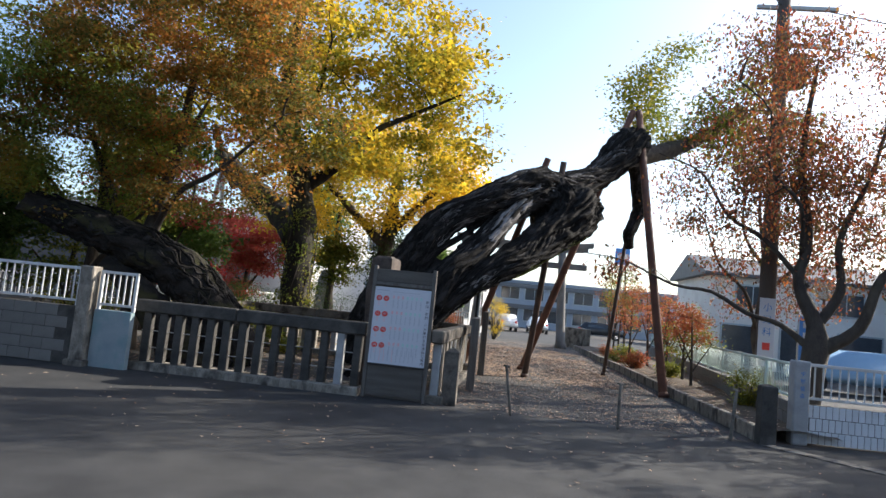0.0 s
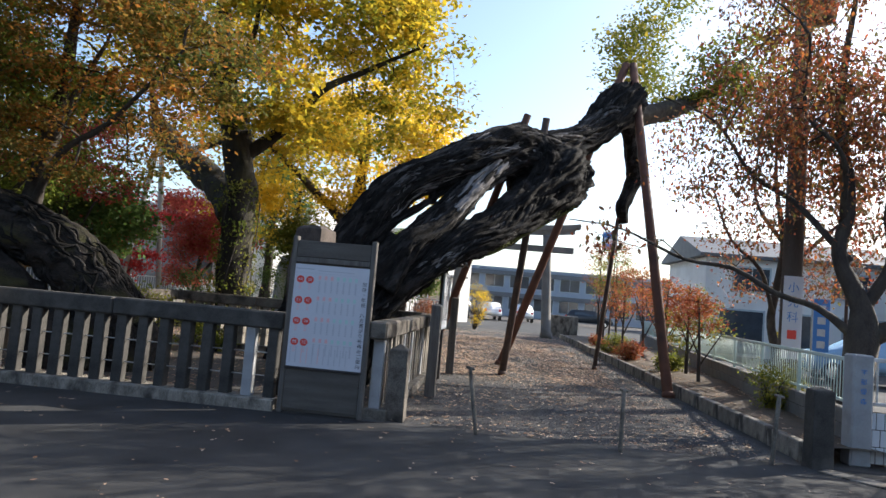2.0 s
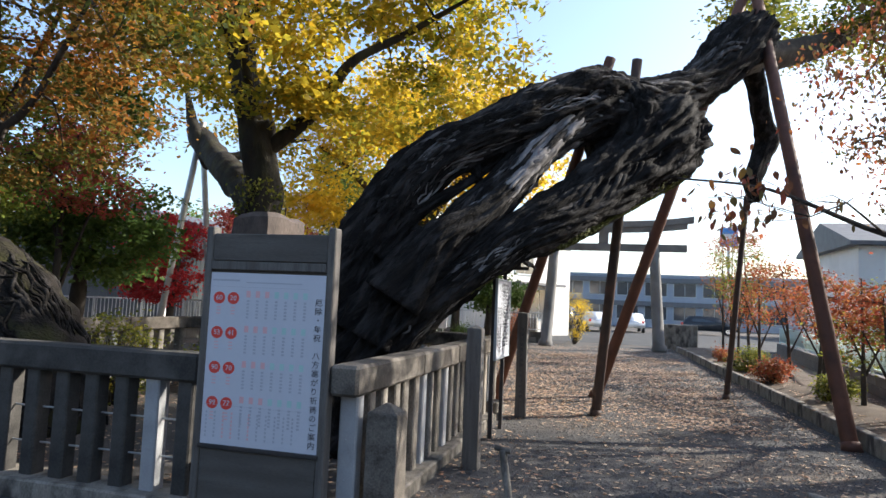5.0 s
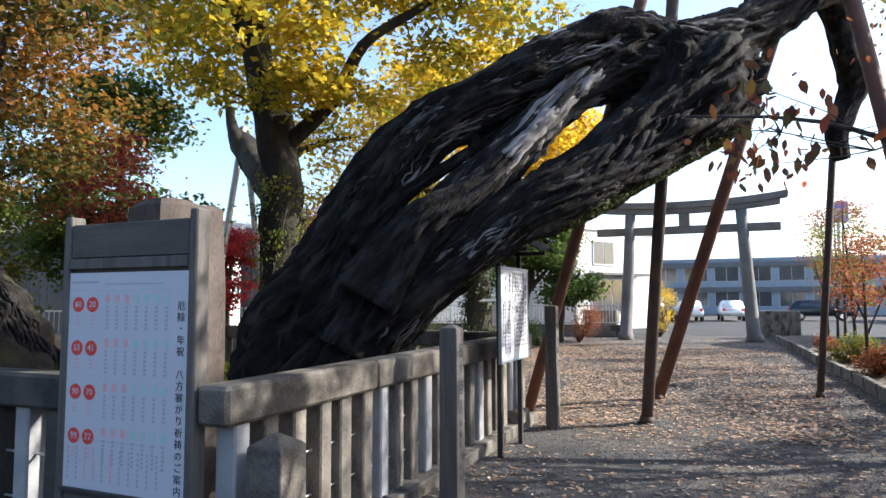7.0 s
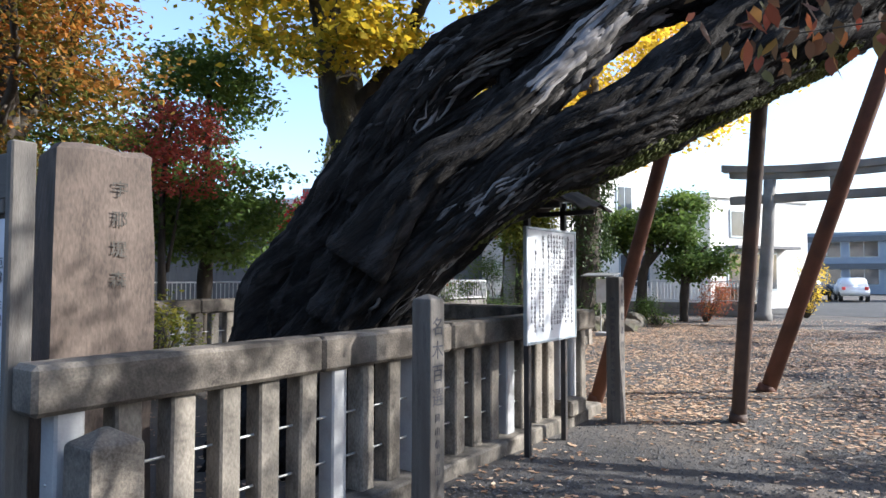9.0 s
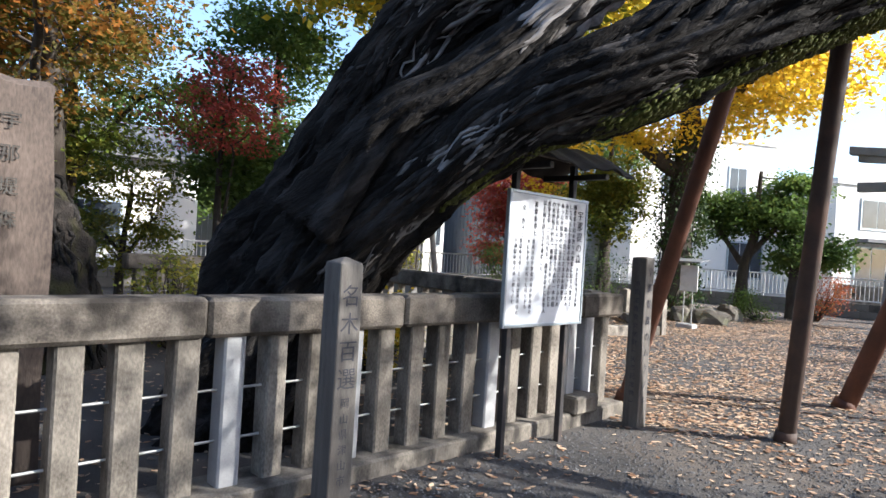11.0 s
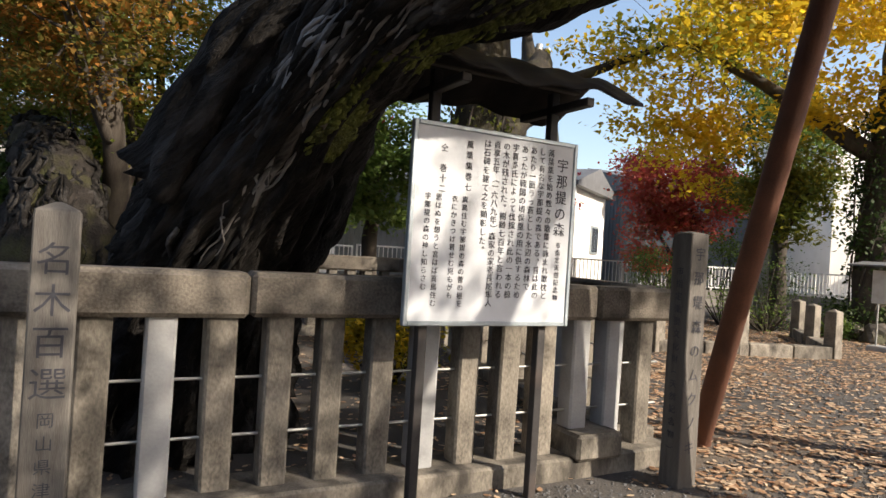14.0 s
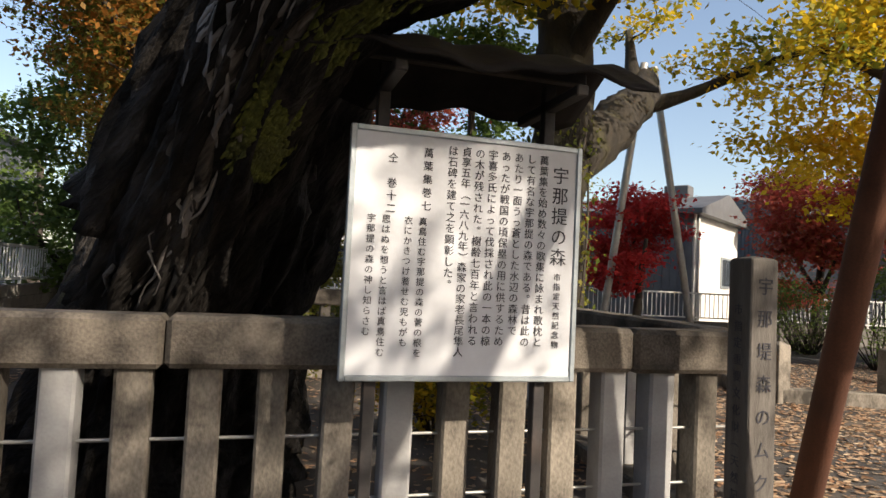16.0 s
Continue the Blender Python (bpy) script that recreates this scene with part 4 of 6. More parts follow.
for _sx in (-1, 1):
    _s = Soup()
    _pts = [(_sx * 2.3, 0, -0.1), (_sx * 2.29, 0, 0.25), (_sx * 2.27, 0, 0.26), (_sx * 2.1, 0, 3.0), (_sx * 2.0, 0, 4.9)]
    _s.tube(_pts, [0.3, 0.29, 0.24, 0.215, 0.2], 20)
    _s.link("pillar", M_TORII, to)
part("tie_beam", box(6.6, 0.24, 0.3, 0, 0, 4.08, 0.02), M_TORII, to)
part("centre_strut", box(0.4, 0.2, 0.5, 0, 0, 4.38, 0.02), M_TORII, to)
for _nm, _h0, _half, _th, _dp in (("lintel", 4.86, 3.3, 0.2, 0.3), ("top_lintel", 5.063, 3.55, 0.24, 0.42)):
    _bm = bmesh.new()
    _prev = None
    for _i in range(25):
        _x = -_half + 2 * _half * _i / 24
        _lift = 0.22 * (abs(_x) / 3.55) ** 2.4
        _ring = [_bm.verts.new((_x, _sy * _dp / 2, _h0 + _lift + _sz)) for _sy, _sz in ((-1, 0), (1, 0), (1, _th), (0, _th * 1.18), (-1, _th))]
        if _prev:
            for _k in range(5):
                _bm.faces.new((_prev[_k], _prev[(_k + 1) % 5], _ring[(_k + 1) % 5], _ring[_k]))
        else:
            _bm.faces.new(_ring[::-1])
        _prev = _ring
    _bm.faces.new(_prev)
    part(_nm, _bm, M_TORII, to)


# ---------------------------------------------------------------- trees
tree("yellow_tree", -6.25, 17.8, [(0, 0, -0.2, 0.5), (0.0, 0, 0.4, 0.4), (-0.05, 0, 2.2, 0.36), (-0.1, 0.1, 3.6, 0.38), (-0.4, 0.2, 5.0, 0.34), (-0.9, 0.2, 6.6, 0.26), (-1.0, 0, 8.5, 0.17), (-0.6, 0, 10.5, 0.08)],
     [[(-0.1, 0.1, 3.0, 0.44), (-1.2, 1.4, 3.8, 0.42), (-2.6, 2.6, 4.6, 0.38), (-3.8, 3.7, 5.3, 0.35), (-4.5, 4.2, 5.8, 0.34), (-5.0, 4.5, 6.15, 0.32)],
      [(-4.0, 3.8, 5.1, 0.24), (-4.8, 4.1, 6.2, 0.17), (-5.2, 4.2, 7.3, 0.07)],
      [(-4.0, 3.9, 5.2, 0.17), (-3.8, 5.0, 5.6, 0.13), (-3.4, 6.4, 6.3, 0.08), (-3.0, 7.6, 6.7, 0.03)],
      [(-0.3, 0.2, 4.4, 0.2), (0.8, 0.4, 5.4, 0.13), (1.6, 0.1, 6.2, 0.1), (2.6, 0.5, 6.9, 0.07), (4.0, 0.5, 7.6, 0.03)],
      [(-0.6, 0.2, 5.6, 0.13), (-0.2, -0.8, 6.4, 0.09), (0.5, -1.5, 6.9, 0.06), (1.2, -3.0, 7.6, 0.025)],
      [(-0.9, 0.2, 6.8, 0.2), (-2.0, -0.6, 8.2, 0.12), (-3.0, -1.0, 9.2, 0.05)]],
     [(0.8, 0.2, 8.3, 4.2, 3.8, 3.4), (3.0, 0.6, 6.6, 2.5, 2.4, 1.7), (-2.5, 0.4, 8.2, 2.6, 3.0, 2.2), (1.4, -1.6, 6.0, 2.4, 2.0, 1.4), (4.1, 0, 7.6, 1.6, 1.8, 1.2), (0.8, 3.6, 5.6, 1.7, 1.6, 1.0), (-3.3, 6.6, 6.7, 2.0, 2.0, 0.9), (-5.0, 4.4, 7.6, 1.4, 1.4, 0.9)],
     L_YELLOW, "large tree with yellow and green autumn leaves", n_sprays=620, n_leaves=38000, size=0.15, spread=0.31, seed=3, inner=0.25, bark=M_BARK_MOSSY)
tree("yellow_tree", -6.15, 27.9, [(0, 0, -0.2, 0.5), (0, 0, 1.5, 0.38), (0.1, 0, 3.5, 0.34), (0.3, -0.2, 5.5, 0.26), (0.4, -0.3, 8.0, 0.12)],
     [[(0.1, 0, 3.8, 0.2), (-1.4, -2.0, 5.4, 0.13), (-2.2, -3.6, 6.2, 0.06)], [(0.2, 0, 4.4, 0.2), (2.0, -0.6, 6.2, 0.12), (3.6, -1.0, 7.0, 0.05)]],
     [(0.3, -0.8, 7.2, 3.8, 3.4, 2.6), (-1.6, -2.6, 6.0, 2.6, 2.0, 1.8), (2.6, -1.0, 6.2, 2.4, 2.0, 1.4), (-2.6, -3.2, 5.0, 1.7, 1.5, 1.3), (-3.4, -2.4, 4.0, 1.2, 1.2, 1.0)],
     L_YELLOWB, "tree with bright yellow leaves and an ivy-clad trunk", n_sprays=440, n_leaves=30000, size=0.15, spread=0.38, seed=5, inner=0.25)
# the last two crown masses hang unseen over the road, added to shade it
tree("maple_tree", -8.2, 13.2, [(0, 0, -0.2, 0.24), (0.05, 0, 1.2, 0.18), (0.3, -0.1, 2.6, 0.15), (0.8, -0.4, 4.2, 0.11), (1.2, -0.8, 6.0, 0.06)],
     [[(0.1, 0, 1.5, 0.13), (-0.8, 0.2, 3.0, 0.1), (-1.5, 0.0, 4.6, 0.05)], [(0.3, -0.1, 2.4, 0.08), (1.0, -0.5, 3.3, 0.06), (1.9, -0.7, 3.8, 0.045), (3.4, -1.4, 4.8, 0.02)],
      [(0.5, -0.2, 3.2, 0.1), (0.4, 0.5, 4.6, 0.07), (0.8, 0.6, 5.6, 0.03)]],
     [(0.8, -0.9, 5.5, 3.1, 1.4, 2.2), (3.1, -1.5, 5.0, 1.7, 1.0, 1.7), (-2.4, -1.2, 5.4, 2.2, 1.4, 1.4), (1.7, -0.3, 3.7, 1.9, 1.0, 0.7), (-0.6, -1.0, 7.3, 3.0, 1.8, 1.3), (-0.6, -0.7, 3.3, 2.6, 1.2, 0.9), (0.5, -3.2, 6.6, 3.0, 1.6, 1.2), (3.2, -3.0, 6.9, 2.2, 1.6, 1.0)],
     L_ORANGE, "spreading maple with orange-brown and green leaves", n_sprays=820, n_leaves=76000, size=0.078, spread=0.25, seed=7, flat=0.28, droop=0.1, inner=0.2)
tree("maple_tree", -9.7, 13.7, [(0, 0, -0.1, 0.18), (0.05, 0, 1.3, 0.13), (0.1, 0.1, 2.8, 0.1), (0.0, 0, 4.8, 0.04)],
     [[(0.05, 0, 1.4, 0.09), (1.1, -0.3, 2.6, 0.05), (1.9, -0.5, 3.3, 0.02)], [(0.1, 0.1, 2.0, 0.08), (-1.0, 0.2, 3.2, 0.05), (-1.8, 0.3, 3.9, 0.02)], [(0.1, 0.1, 2.4, 0.07), (0.5, 0.9, 3.6, 0.03)]],
     [(0, 0, 3.4, 2.3, 1.8, 0.9), (0.2, 0, 4.9, 1.9, 1.5, 0.9), (1.4, -0.5, 2.7, 1.3, 1.1, 0.5), (0.6, -1.2, 4.2, 2.2, 1.3, 0.8), (-0.8, -1.6, 3.6, 1.8, 1.2, 0.7), (0.0, -1.6, 5.7, 2.3, 1.7, 0.9), (0.8, -2.0, 4.8, 2.0, 1.3, 0.8)],
     L_GREENMAPLE, "maple still mostly green with orange tips", n_sprays=660, n_leaves=60000, size=0.07, spread=0.28, seed=8, flat=0.28, droop=0.1, inner=0.2)
tree("red_maple", -12.3, 23.0, [(0, 0, -0.1, 0.13), (0.1, 0, 1.2, 0.09), (0.2, 0.1, 2.6, 0.05)], [[(0.1, 0, 1.1, 0.06), (0.7, -0.3, 2.1, 0.03)], [(0.1, 0, 1.3, 0.06), (-0.7, 0.2, 2.4, 0.03)]],
     [(0.3, 0, 3.0, 1.5, 1.3, 1.0), (0.2, -0.4, 2.0, 1.3, 1.0, 0.8)], L_RED, "small maple with brilliant red leaves", n_sprays=150, n_leaves=12000, size=0.11, spread=0.26, seed=9, flat=0.3)
tree("red_maple", -12.8, 29.0, [(0, 0, -0.1, 0.17), (0.1, 0, 1.4, 0.12), (0.2, 0.1, 3.2, 0.06)], [[(0.1, 0, 1.3, 0.08), (1.2, -0.5, 2.6, 0.03)], [(0.1, 0, 1.5, 0.08), (-1.2, 0.2, 2.8, 0.03)]],
     [(0, 0, 3.7, 1.9, 1.6, 1.5), (0.9, 0.2, 3.0, 1.2, 1.2, 0.9), (0.1, -0.4, 2.1, 1.4, 1.3, 1.0)], L_ROSE, "broad maple with rose-red leaves", n_sprays=300, n_leaves=16000, size=0.13, spread=0.32, seed=10, flat=0.3)
tree("red_maple", -9.7, 16.4, [(0, 0, -0.1, 0.09), (0.1, -0.1, 1.6, 0.07), (0.1, -0.1, 3.4, 0.04), (0.2, 0, 4.4, 0.02)], [[(0.1, 0, 1.6, 0.04), (0.8, -0.2, 2.9, 0.02)], [(0.1, -0.1, 2.4, 0.04), (-0.7, 0.1, 3.6, 0.02)]],
     [(0.1, -0.1, 4.3, 1.2, 1.0, 0.7), (0.8, -0.3, 3.4, 0.9, 0.8, 0.5), (-0.8, -0.3, 3.7, 1.0, 0.9, 0.6)], L_ROSE, "slender maple with red leaves behind the old trunk", n_sprays=140, n_leaves=5200, size=0.085, spread=0.2, seed=11, flat=0.3)
tree("evergreen_tree", -10.8, 18.0, [(0, 0, -0.1, 0.2), (0.1, 0, 1.6, 0.15), (0.0, 0.1, 3.4, 0.11), (0.1, 0, 5.6, 0.05)], [[(0.1, 0, 1.8, 0.09), (1.0, -0.3, 3.2, 0.04)], [(0, 0, 2.2, 0.09), (-1.1, 0.2, 3.8, 0.04)]],
     [(0, 0, 4.4, 2.0, 1.8, 2.0), (0.5, -0.3, 2.8, 1.8, 1.5, 1.1), (-0.4, 0, 6.0, 1.2, 1.1, 0.8)], L_GREEN, "dense dark green broadleaf evergreen tree", n_sprays=270, n_leaves=19000, size=0.13, spread=0.26, seed=12)
tree("evergreen_tree", -5.6, 31.2, [(0, 0, -0.1, 0.2), (0.05, 0, 1.4, 0.16), (0.3, 0, 2.4, 0.12), (0.4, 0, 4.4, 0.05)], [[(0.05, 0, 1.5, 0.1), (-0.9, 0, 2.8, 0.05)], [(0.2, 0, 1.9, 0.1), (1.2, 0, 3.0, 0.05)]],
     [(0.1, 0, 3.9, 1.5, 1.4, 1.2), (0.9, 0, 3.1, 1.0, 1.0, 0.7), (-0.7, 0, 3.1, 1.0, 1.0, 0.7)], L_GREEN, "clipped round evergreen tree in the gravel court", n_sprays=180, n_leaves=12000, size=0.12, spread=0.28, seed=13)
tree("evergreen_tree", -4.5, 32.3, [(0, 0, -0.1, 0.16), (0.05, 0, 1.6, 0.12), (0.1, 0, 3.6, 0.06)], [[(0.05, 0, 1.6, 0.08), (0.8, 0, 2.6, 0.04)]],
     [(0.1, 0, 3.1, 1.15, 1.1, 1.1), (0.2, 0, 2.1, 1.2, 1.0, 0.7)], L_GREEN, "rounded evergreen tree near the torii", n_sprays=150, n_leaves=13000, size=0.14, spread=0.28, seed=14)
tree("evergreen_tree", -12.4, 13.2, [(0, 0, -0.1, 0.18), (0.1, 0, 1.4, 0.13), (0.0, 0.1, 3.0, 0.08), (0.1, 0, 4.6, 0.04)], [[(0.1, 0, 1.2, 0.07), (0.8, -0.9, 2.4, 0.03)], [(0, 0, 1.5, 0.07), (-0.2, 1.1, 2.8, 0.03)]],
     [(0, 0, 3.6, 1.5, 2.0, 1.5), (0.2, -0.6, 2.0, 1.2, 1.9, 1.0)], L_GREEN, "broadleaf evergreen tree before the low white house", n_sprays=200, n_leaves=12000, size=0.13, spread=0.28, seed=19)
tree("yellow_tree", -8.3, 27.7, [(0, 0, -0.1, 0.24), (0.05, 0, 1.4, 0.18), (0.0, 0.1, 3.0, 0.13), (0.1, 0, 5.2, 0.05)], [[(0.05, 0, 2.0, 0.08), (0.9, -0.5, 3.0, 0.03)], [(0, 0, 2.6, 0.08), (-0.9, 0.3, 3.8, 0.03)]],
     [(0, 0, 4.4, 1.5, 1.4, 1.3), (0.5, -0.4, 2.9, 1.1, 1.1, 0.8)], L_YGREEN, "slender tree with yellow and green leaves among the bushes", n_sprays=150, n_leaves=8000, size=0.12, spread=0.28, seed=23)
tree("evergreen_tree", -10.2, 30.2, [(0, 0, -0.1, 0.24), (0.05, 0, 2.4, 0.18), (0.0, 0.1, 5.0, 0.12), (0.1, 0, 8.0, 0.04)], [[(0.05, 0, 3.0, 0.08), (1.1, -0.5, 4.0, 0.03)], [(0, 0, 3.8, 0.08), (-1.1, 0.3, 5.0, 0.03)]],
     [(0, 0, 5.0, 1.8, 1.7, 1.7), (0, 0, 7.2, 1.2, 1.2, 1.4), (0.4, -0.4, 3.4, 1.5, 1.4, 0.9)], L_GREEN, "tall dark evergreen behind the yellow trees", n_sprays=200, n_leaves=11000, size=0.13, spread=0.3, seed=24)
tree("yellow_tree", -11.3, 15.2, [(0, 0, -0.1, 0.1), (0.05, 0, 0.9, 0.07), (0.1, 0.1, 2.2, 0.04)], [[(0.05, 0, 0.8, 0.04), (0.7, 0.3, 1.7, 0.02)], [(0.05, 0, 1.0, 0.04), (-0.4, -0.7, 1.9, 0.02)]],
     [(0, 0, 2.1, 1.3, 1.5, 0.9), (0.3, 0.3, 1.2, 1.2, 1.4, 0.6)], L_YGREEN, "low spreading tree with yellow-green leaves in the garden", n_sprays=150, n_leaves=8000, size=0.08, spread=0.22, seed=29, flat=0.3)
# creepers and ferns on the mossy trunk of the first yellow tree
_iv = thing("creeper", -6.25, 17.8, 0.4, "yellowing creeper clinging to a mossy tree trunk", "climber")
_rn = np.random.default_rng(35)
_iz, _ia = _rn.uniform(0, 3.4, 150), _rn.uniform(0, 6.28, 150)
_ir = 0.39 + 0.1 * np.sin(_iz * 2.1) ** 2
leaves("foliage", np.stack([_ir * np.cos(_ia) - 0.03 * _iz, _ir * np.sin(_ia), _iz], 1), 0.1, 2600, 0.07, L_YGREEN, _iv, 36, 0.9, droop=0.6)
_s = Soup()
for _k in range(5):
    _s.tube([(0.41 * math.cos(1.3 * _k + 0.2 * i), 0.41 * math.sin(1.3 * _k + 0.2 * i), -0.4 + 0.42 * i) for i in range(9)], [0.016] * 9, 5)
_s.link("stem", M_BARK2, _iv)["kind"] = "stuff"
# ivy round the trunk of the yellow tree in the court
_iv = thing("ivy", -6.15, 27.9, 0.3, "dark ivy climbing a tree trunk in the court", "climber")
_rn = np.random.default_rng(31)
_iz, _ia = _rn.uniform(0, 4.6, 260), _rn.uniform(0, 6.28, 260)
_ir = 0.38 + 0.24 * np.sin(_iz * 1.7 + 1) ** 2
leaves("foliage", np.stack([_ir * np.cos(_ia) + 0.03 * _iz, _ir * np.sin(_ia), _iz], 1), 0.14, 5600, 0.1, L_IVY, _iv, 32, 0.9, droop=0.6)
_s = Soup()
for _k in range(7):
    _s.tube([(0.43 * math.cos(_k + 0.25 * i), 0.43 * math.sin(_k + 0.25 * i), -0.3 + 0.45 * i) for i in range(11)], [0.02] * 11, 5)
_s.link("stem", M_BARK2, _iv)
tree("evergreen_tree", -12.8, 10.7, [(0, 0, -0.1, 0.16), (0.1, 0, 1.2, 0.12), (0.0, 0.1, 2.8, 0.08), (0.1, 0, 4.4, 0.04)], [[(0.1, 0, 1.0, 0.07), (0.6, -0.8, 2.0, 0.03)], [(0, 0, 1.4, 0.07), (-0.2, 0.9, 2.6, 0.03)]],
     [(0, 0, 3.3, 1.4, 1.7, 1.5), (0.2, 0.1, 1.7, 1.2, 1.6, 0.9), (0.1, 0.4, 5.0, 1.4, 1.9, 1.3)], L_GREEN, "broadleaf evergreen tree at the garden edge", n_sprays=250, n_leaves=15000, size=0.13, spread=0.28, seed=27)
cherry = tree("cherry_tree", 5.4, 13.3, [(0, 0, -0.1, 0.3), (0.0, 0, 0.7, 0.24), (0.1, 0, 1.3, 0.25), (0.15, 0.1, 1.9, 0.15), (-0.15, 0.25, 2.7, 0.11), (0.0, 0.3, 3.6, 0.09), (-0.1, 0.5, 5.2, 0.07), (0.1, 0.5, 7.2, 0.03)],
     [[(0.1, 0, 1.4, 0.085), (-0.5, 0.1, 1.85, 0.055), (-1.2, -0.15, 2.0, 0.042), (-1.8, 0.0, 2.35, 0.034), (-2.6, -0.3, 2.4, 0.026), (-3.6, -0.6, 2.75, 0.014), (-4.4, -0.9, 2.8, 0.008)],
      [(0.1, 0, 1.4, 0.15), (0.8, -0.1, 1.9, 0.11), (1.2, -0.1, 2.9, 0.085), (2.0, 0, 3.6, 0.06), (2.2, 0, 4.8, 0.03)],
      [(0.1, 0.1, 1.8, 0.11), (0.6, 0.2, 2.6, 0.085), (0.55, 0.2, 3.6, 0.065), (1.05, 0.1, 5.0, 0.04), (1.4, 0, 6.8, 0.02)],
      [(0.0, 0.2, 2.6, 0.06), (-0.7, 0.5, 3.5, 0.045), (-1.5, 0.3, 3.9, 0.034), (-2.0, 0.6, 4.8, 0.024), (-2.9, 0.4, 5.1, 0.012)],
      [(-0.1, 0.3, 3.2, 0.055), (-0.4, -0.3, 4.1, 0.04), (-1.1, -0.6, 4.7, 0.03), (-1.3, -1.1, 5.6, 0.018), (-1.9, -1.2, 6.1, 0.01)]],
     [(-0.9, 0.1, 4.6, 1.9, 1.5, 1.8), (1.4, 0.2, 4.6, 2.4, 1.6, 2.0), (-0.4, 0.2, 6.6, 2.4, 1.6, 1.2), (-1.4, 0.1, 3.3, 1.0, 0.9, 0.5), (-1.3, 2.2, 4.7, 1.4, 1.3, 0.9), (-0.5, 3.2, 3.4, 1.2, 1.2, 0.6)],
     L_CHERRY, "bare-limbed cherry tree with sparse red autumn leaves", n_sprays=1020, n_leaves=32000, size=0.075, spread=0.2, seed=15, flat=0.8, droop=0.7, inner=0.2, twig=0.009, oval=True)

tree("cherry_tree", 6.1, 17.9, [(0, 0, -0.1, 0.13), (0.0, 0, 0.9, 0.1), (-0.1, 0.1, 1.7, 0.09), (0.05, 0, 3.2, 0.07), (-0.15, 0.1, 5.0, 0.04), (0.0, 0.2, 6.8, 0.02)],
     [[(-0.1, 0, 1.8, 0.055), (-0.6, -0.5, 2.7, 0.04), (-1.2, -0.4, 3.3, 0.03), (-1.7, -0.7, 4.3, 0.015)], [(-0.0, 0, 2.6, 0.05), (0.7, -0.4, 3.5, 0.04), (1.3, -0.2, 4.0, 0.03), (1.9, -0.4, 5.0, 0.015)],
      [(0.0, 0, 3.4, 0.05), (-0.4, 0.5, 4.4, 0.035), (-0.3, 0.7, 6.0, 0.015)]],
     [(-1.0, -0.2, 4.4, 1.2, 1.0, 0.9), (1.9, -0.5, 4.3, 2.0, 1.6, 1.5), (0.4, 0.2, 6.2, 1.5, 1.3, 0.9), (0.9, -1.3, 3.0, 1.8, 1.2, 0.7), (0.2, 0.6, 2.7, 1.4, 1.3, 0.7)],
     L_CHERRY, "cherry tree with thin red-brown autumn leaves", n_sprays=380, n_leaves=11000, size=0.08, spread=0.2, seed=16, flat=0.8, droop=0.6, inner=0.2, twig=0.009, oval=True)
# unseen copies off to the right, added to cast tree shadows on the forecourt
for _x, _y, _a in ((12.9, 13.6, 70), (14.6, 13.2, 200), (9.5, 4.0, 150)):
    copy_thing(cherry, pose(_x, _y, 0, 0, 0, _a))

# the long twig of the cherry that reaches over the path
_tips = [Vector((-3.3 - 0.5 * math.sin(0.9 * k) ** 2 - 0.22 * (k % 4), -1.0 - 0.15 * (k % 6), 2.58 - 0.06 * (k % 5) + 0.05 * (k % 3))) for k in range(13)]
_s = Soup()
_stem = limb(_s, (-2.6, -0.3, 2.4), (-3.9, -1.5, 2.5), 0.012, 0.003, 399, 0.12, 6)
for _k, _p in enumerate(_tips):
    limb(_s, _stem[min(len(_stem) - 1, 1 + _k % 4)], _p, 0.005, 0.002, 400 + _k, 0.05, 5)
_s.link("twig", M_BARK2, cherry)["kind"] = "stuff"
leaves("leaf_spray", [tuple(p) for p in _tips], 0.12, 125, 0.085, L_CHERRY, cherry, 91, 0.8, "stuff", droop=0.9, oval=True)

# old dark trunk that leans away over the corner of the fence
def gnarl(v):
    """Folds and lumps of old bark."""
    p = Vector(v)
    q = Vector((p.x * 0.5, p.y * 1.6, p.z * 1.6))
    return tuple(p + Vector((0.1, 0.5, 0.6)) * (0.1 - 0.4 * abs(noise.noise(q * 1.5))) * 0.5 + Vector((0, 0.06, 0.06)) * noise.noise(p * 5))


ot = thing("old_leaning_trunk", -6.1, 12.6, 0, "massive grey mossy old trunk sloping up behind the fence", "tree trunk")
_s = Soup()
_q = spline([(0.35, 0, -0.3, 0.68), (0.25, 0, 0.4, 0.56), (0.0, 0, 1.0, 0.5), (-0.5, 0.0, 1.5, 0.46), (-1.2, -0.1, 1.95, 0.43), (-2.3, -0.3, 2.35, 0.36), (-3.8, -0.6, 2.8, 0.26)], 0.06)
_s.tube([r[:3] for r in _q], [r[3] for r in _q], 90, rough=0.3, seed=3)
_s.v = [gnarl(v) for v in _s.v]
_s.link("trunk", M_BARK_OLD, ot)
_s = Soup()
_rnd = random.Random(12)
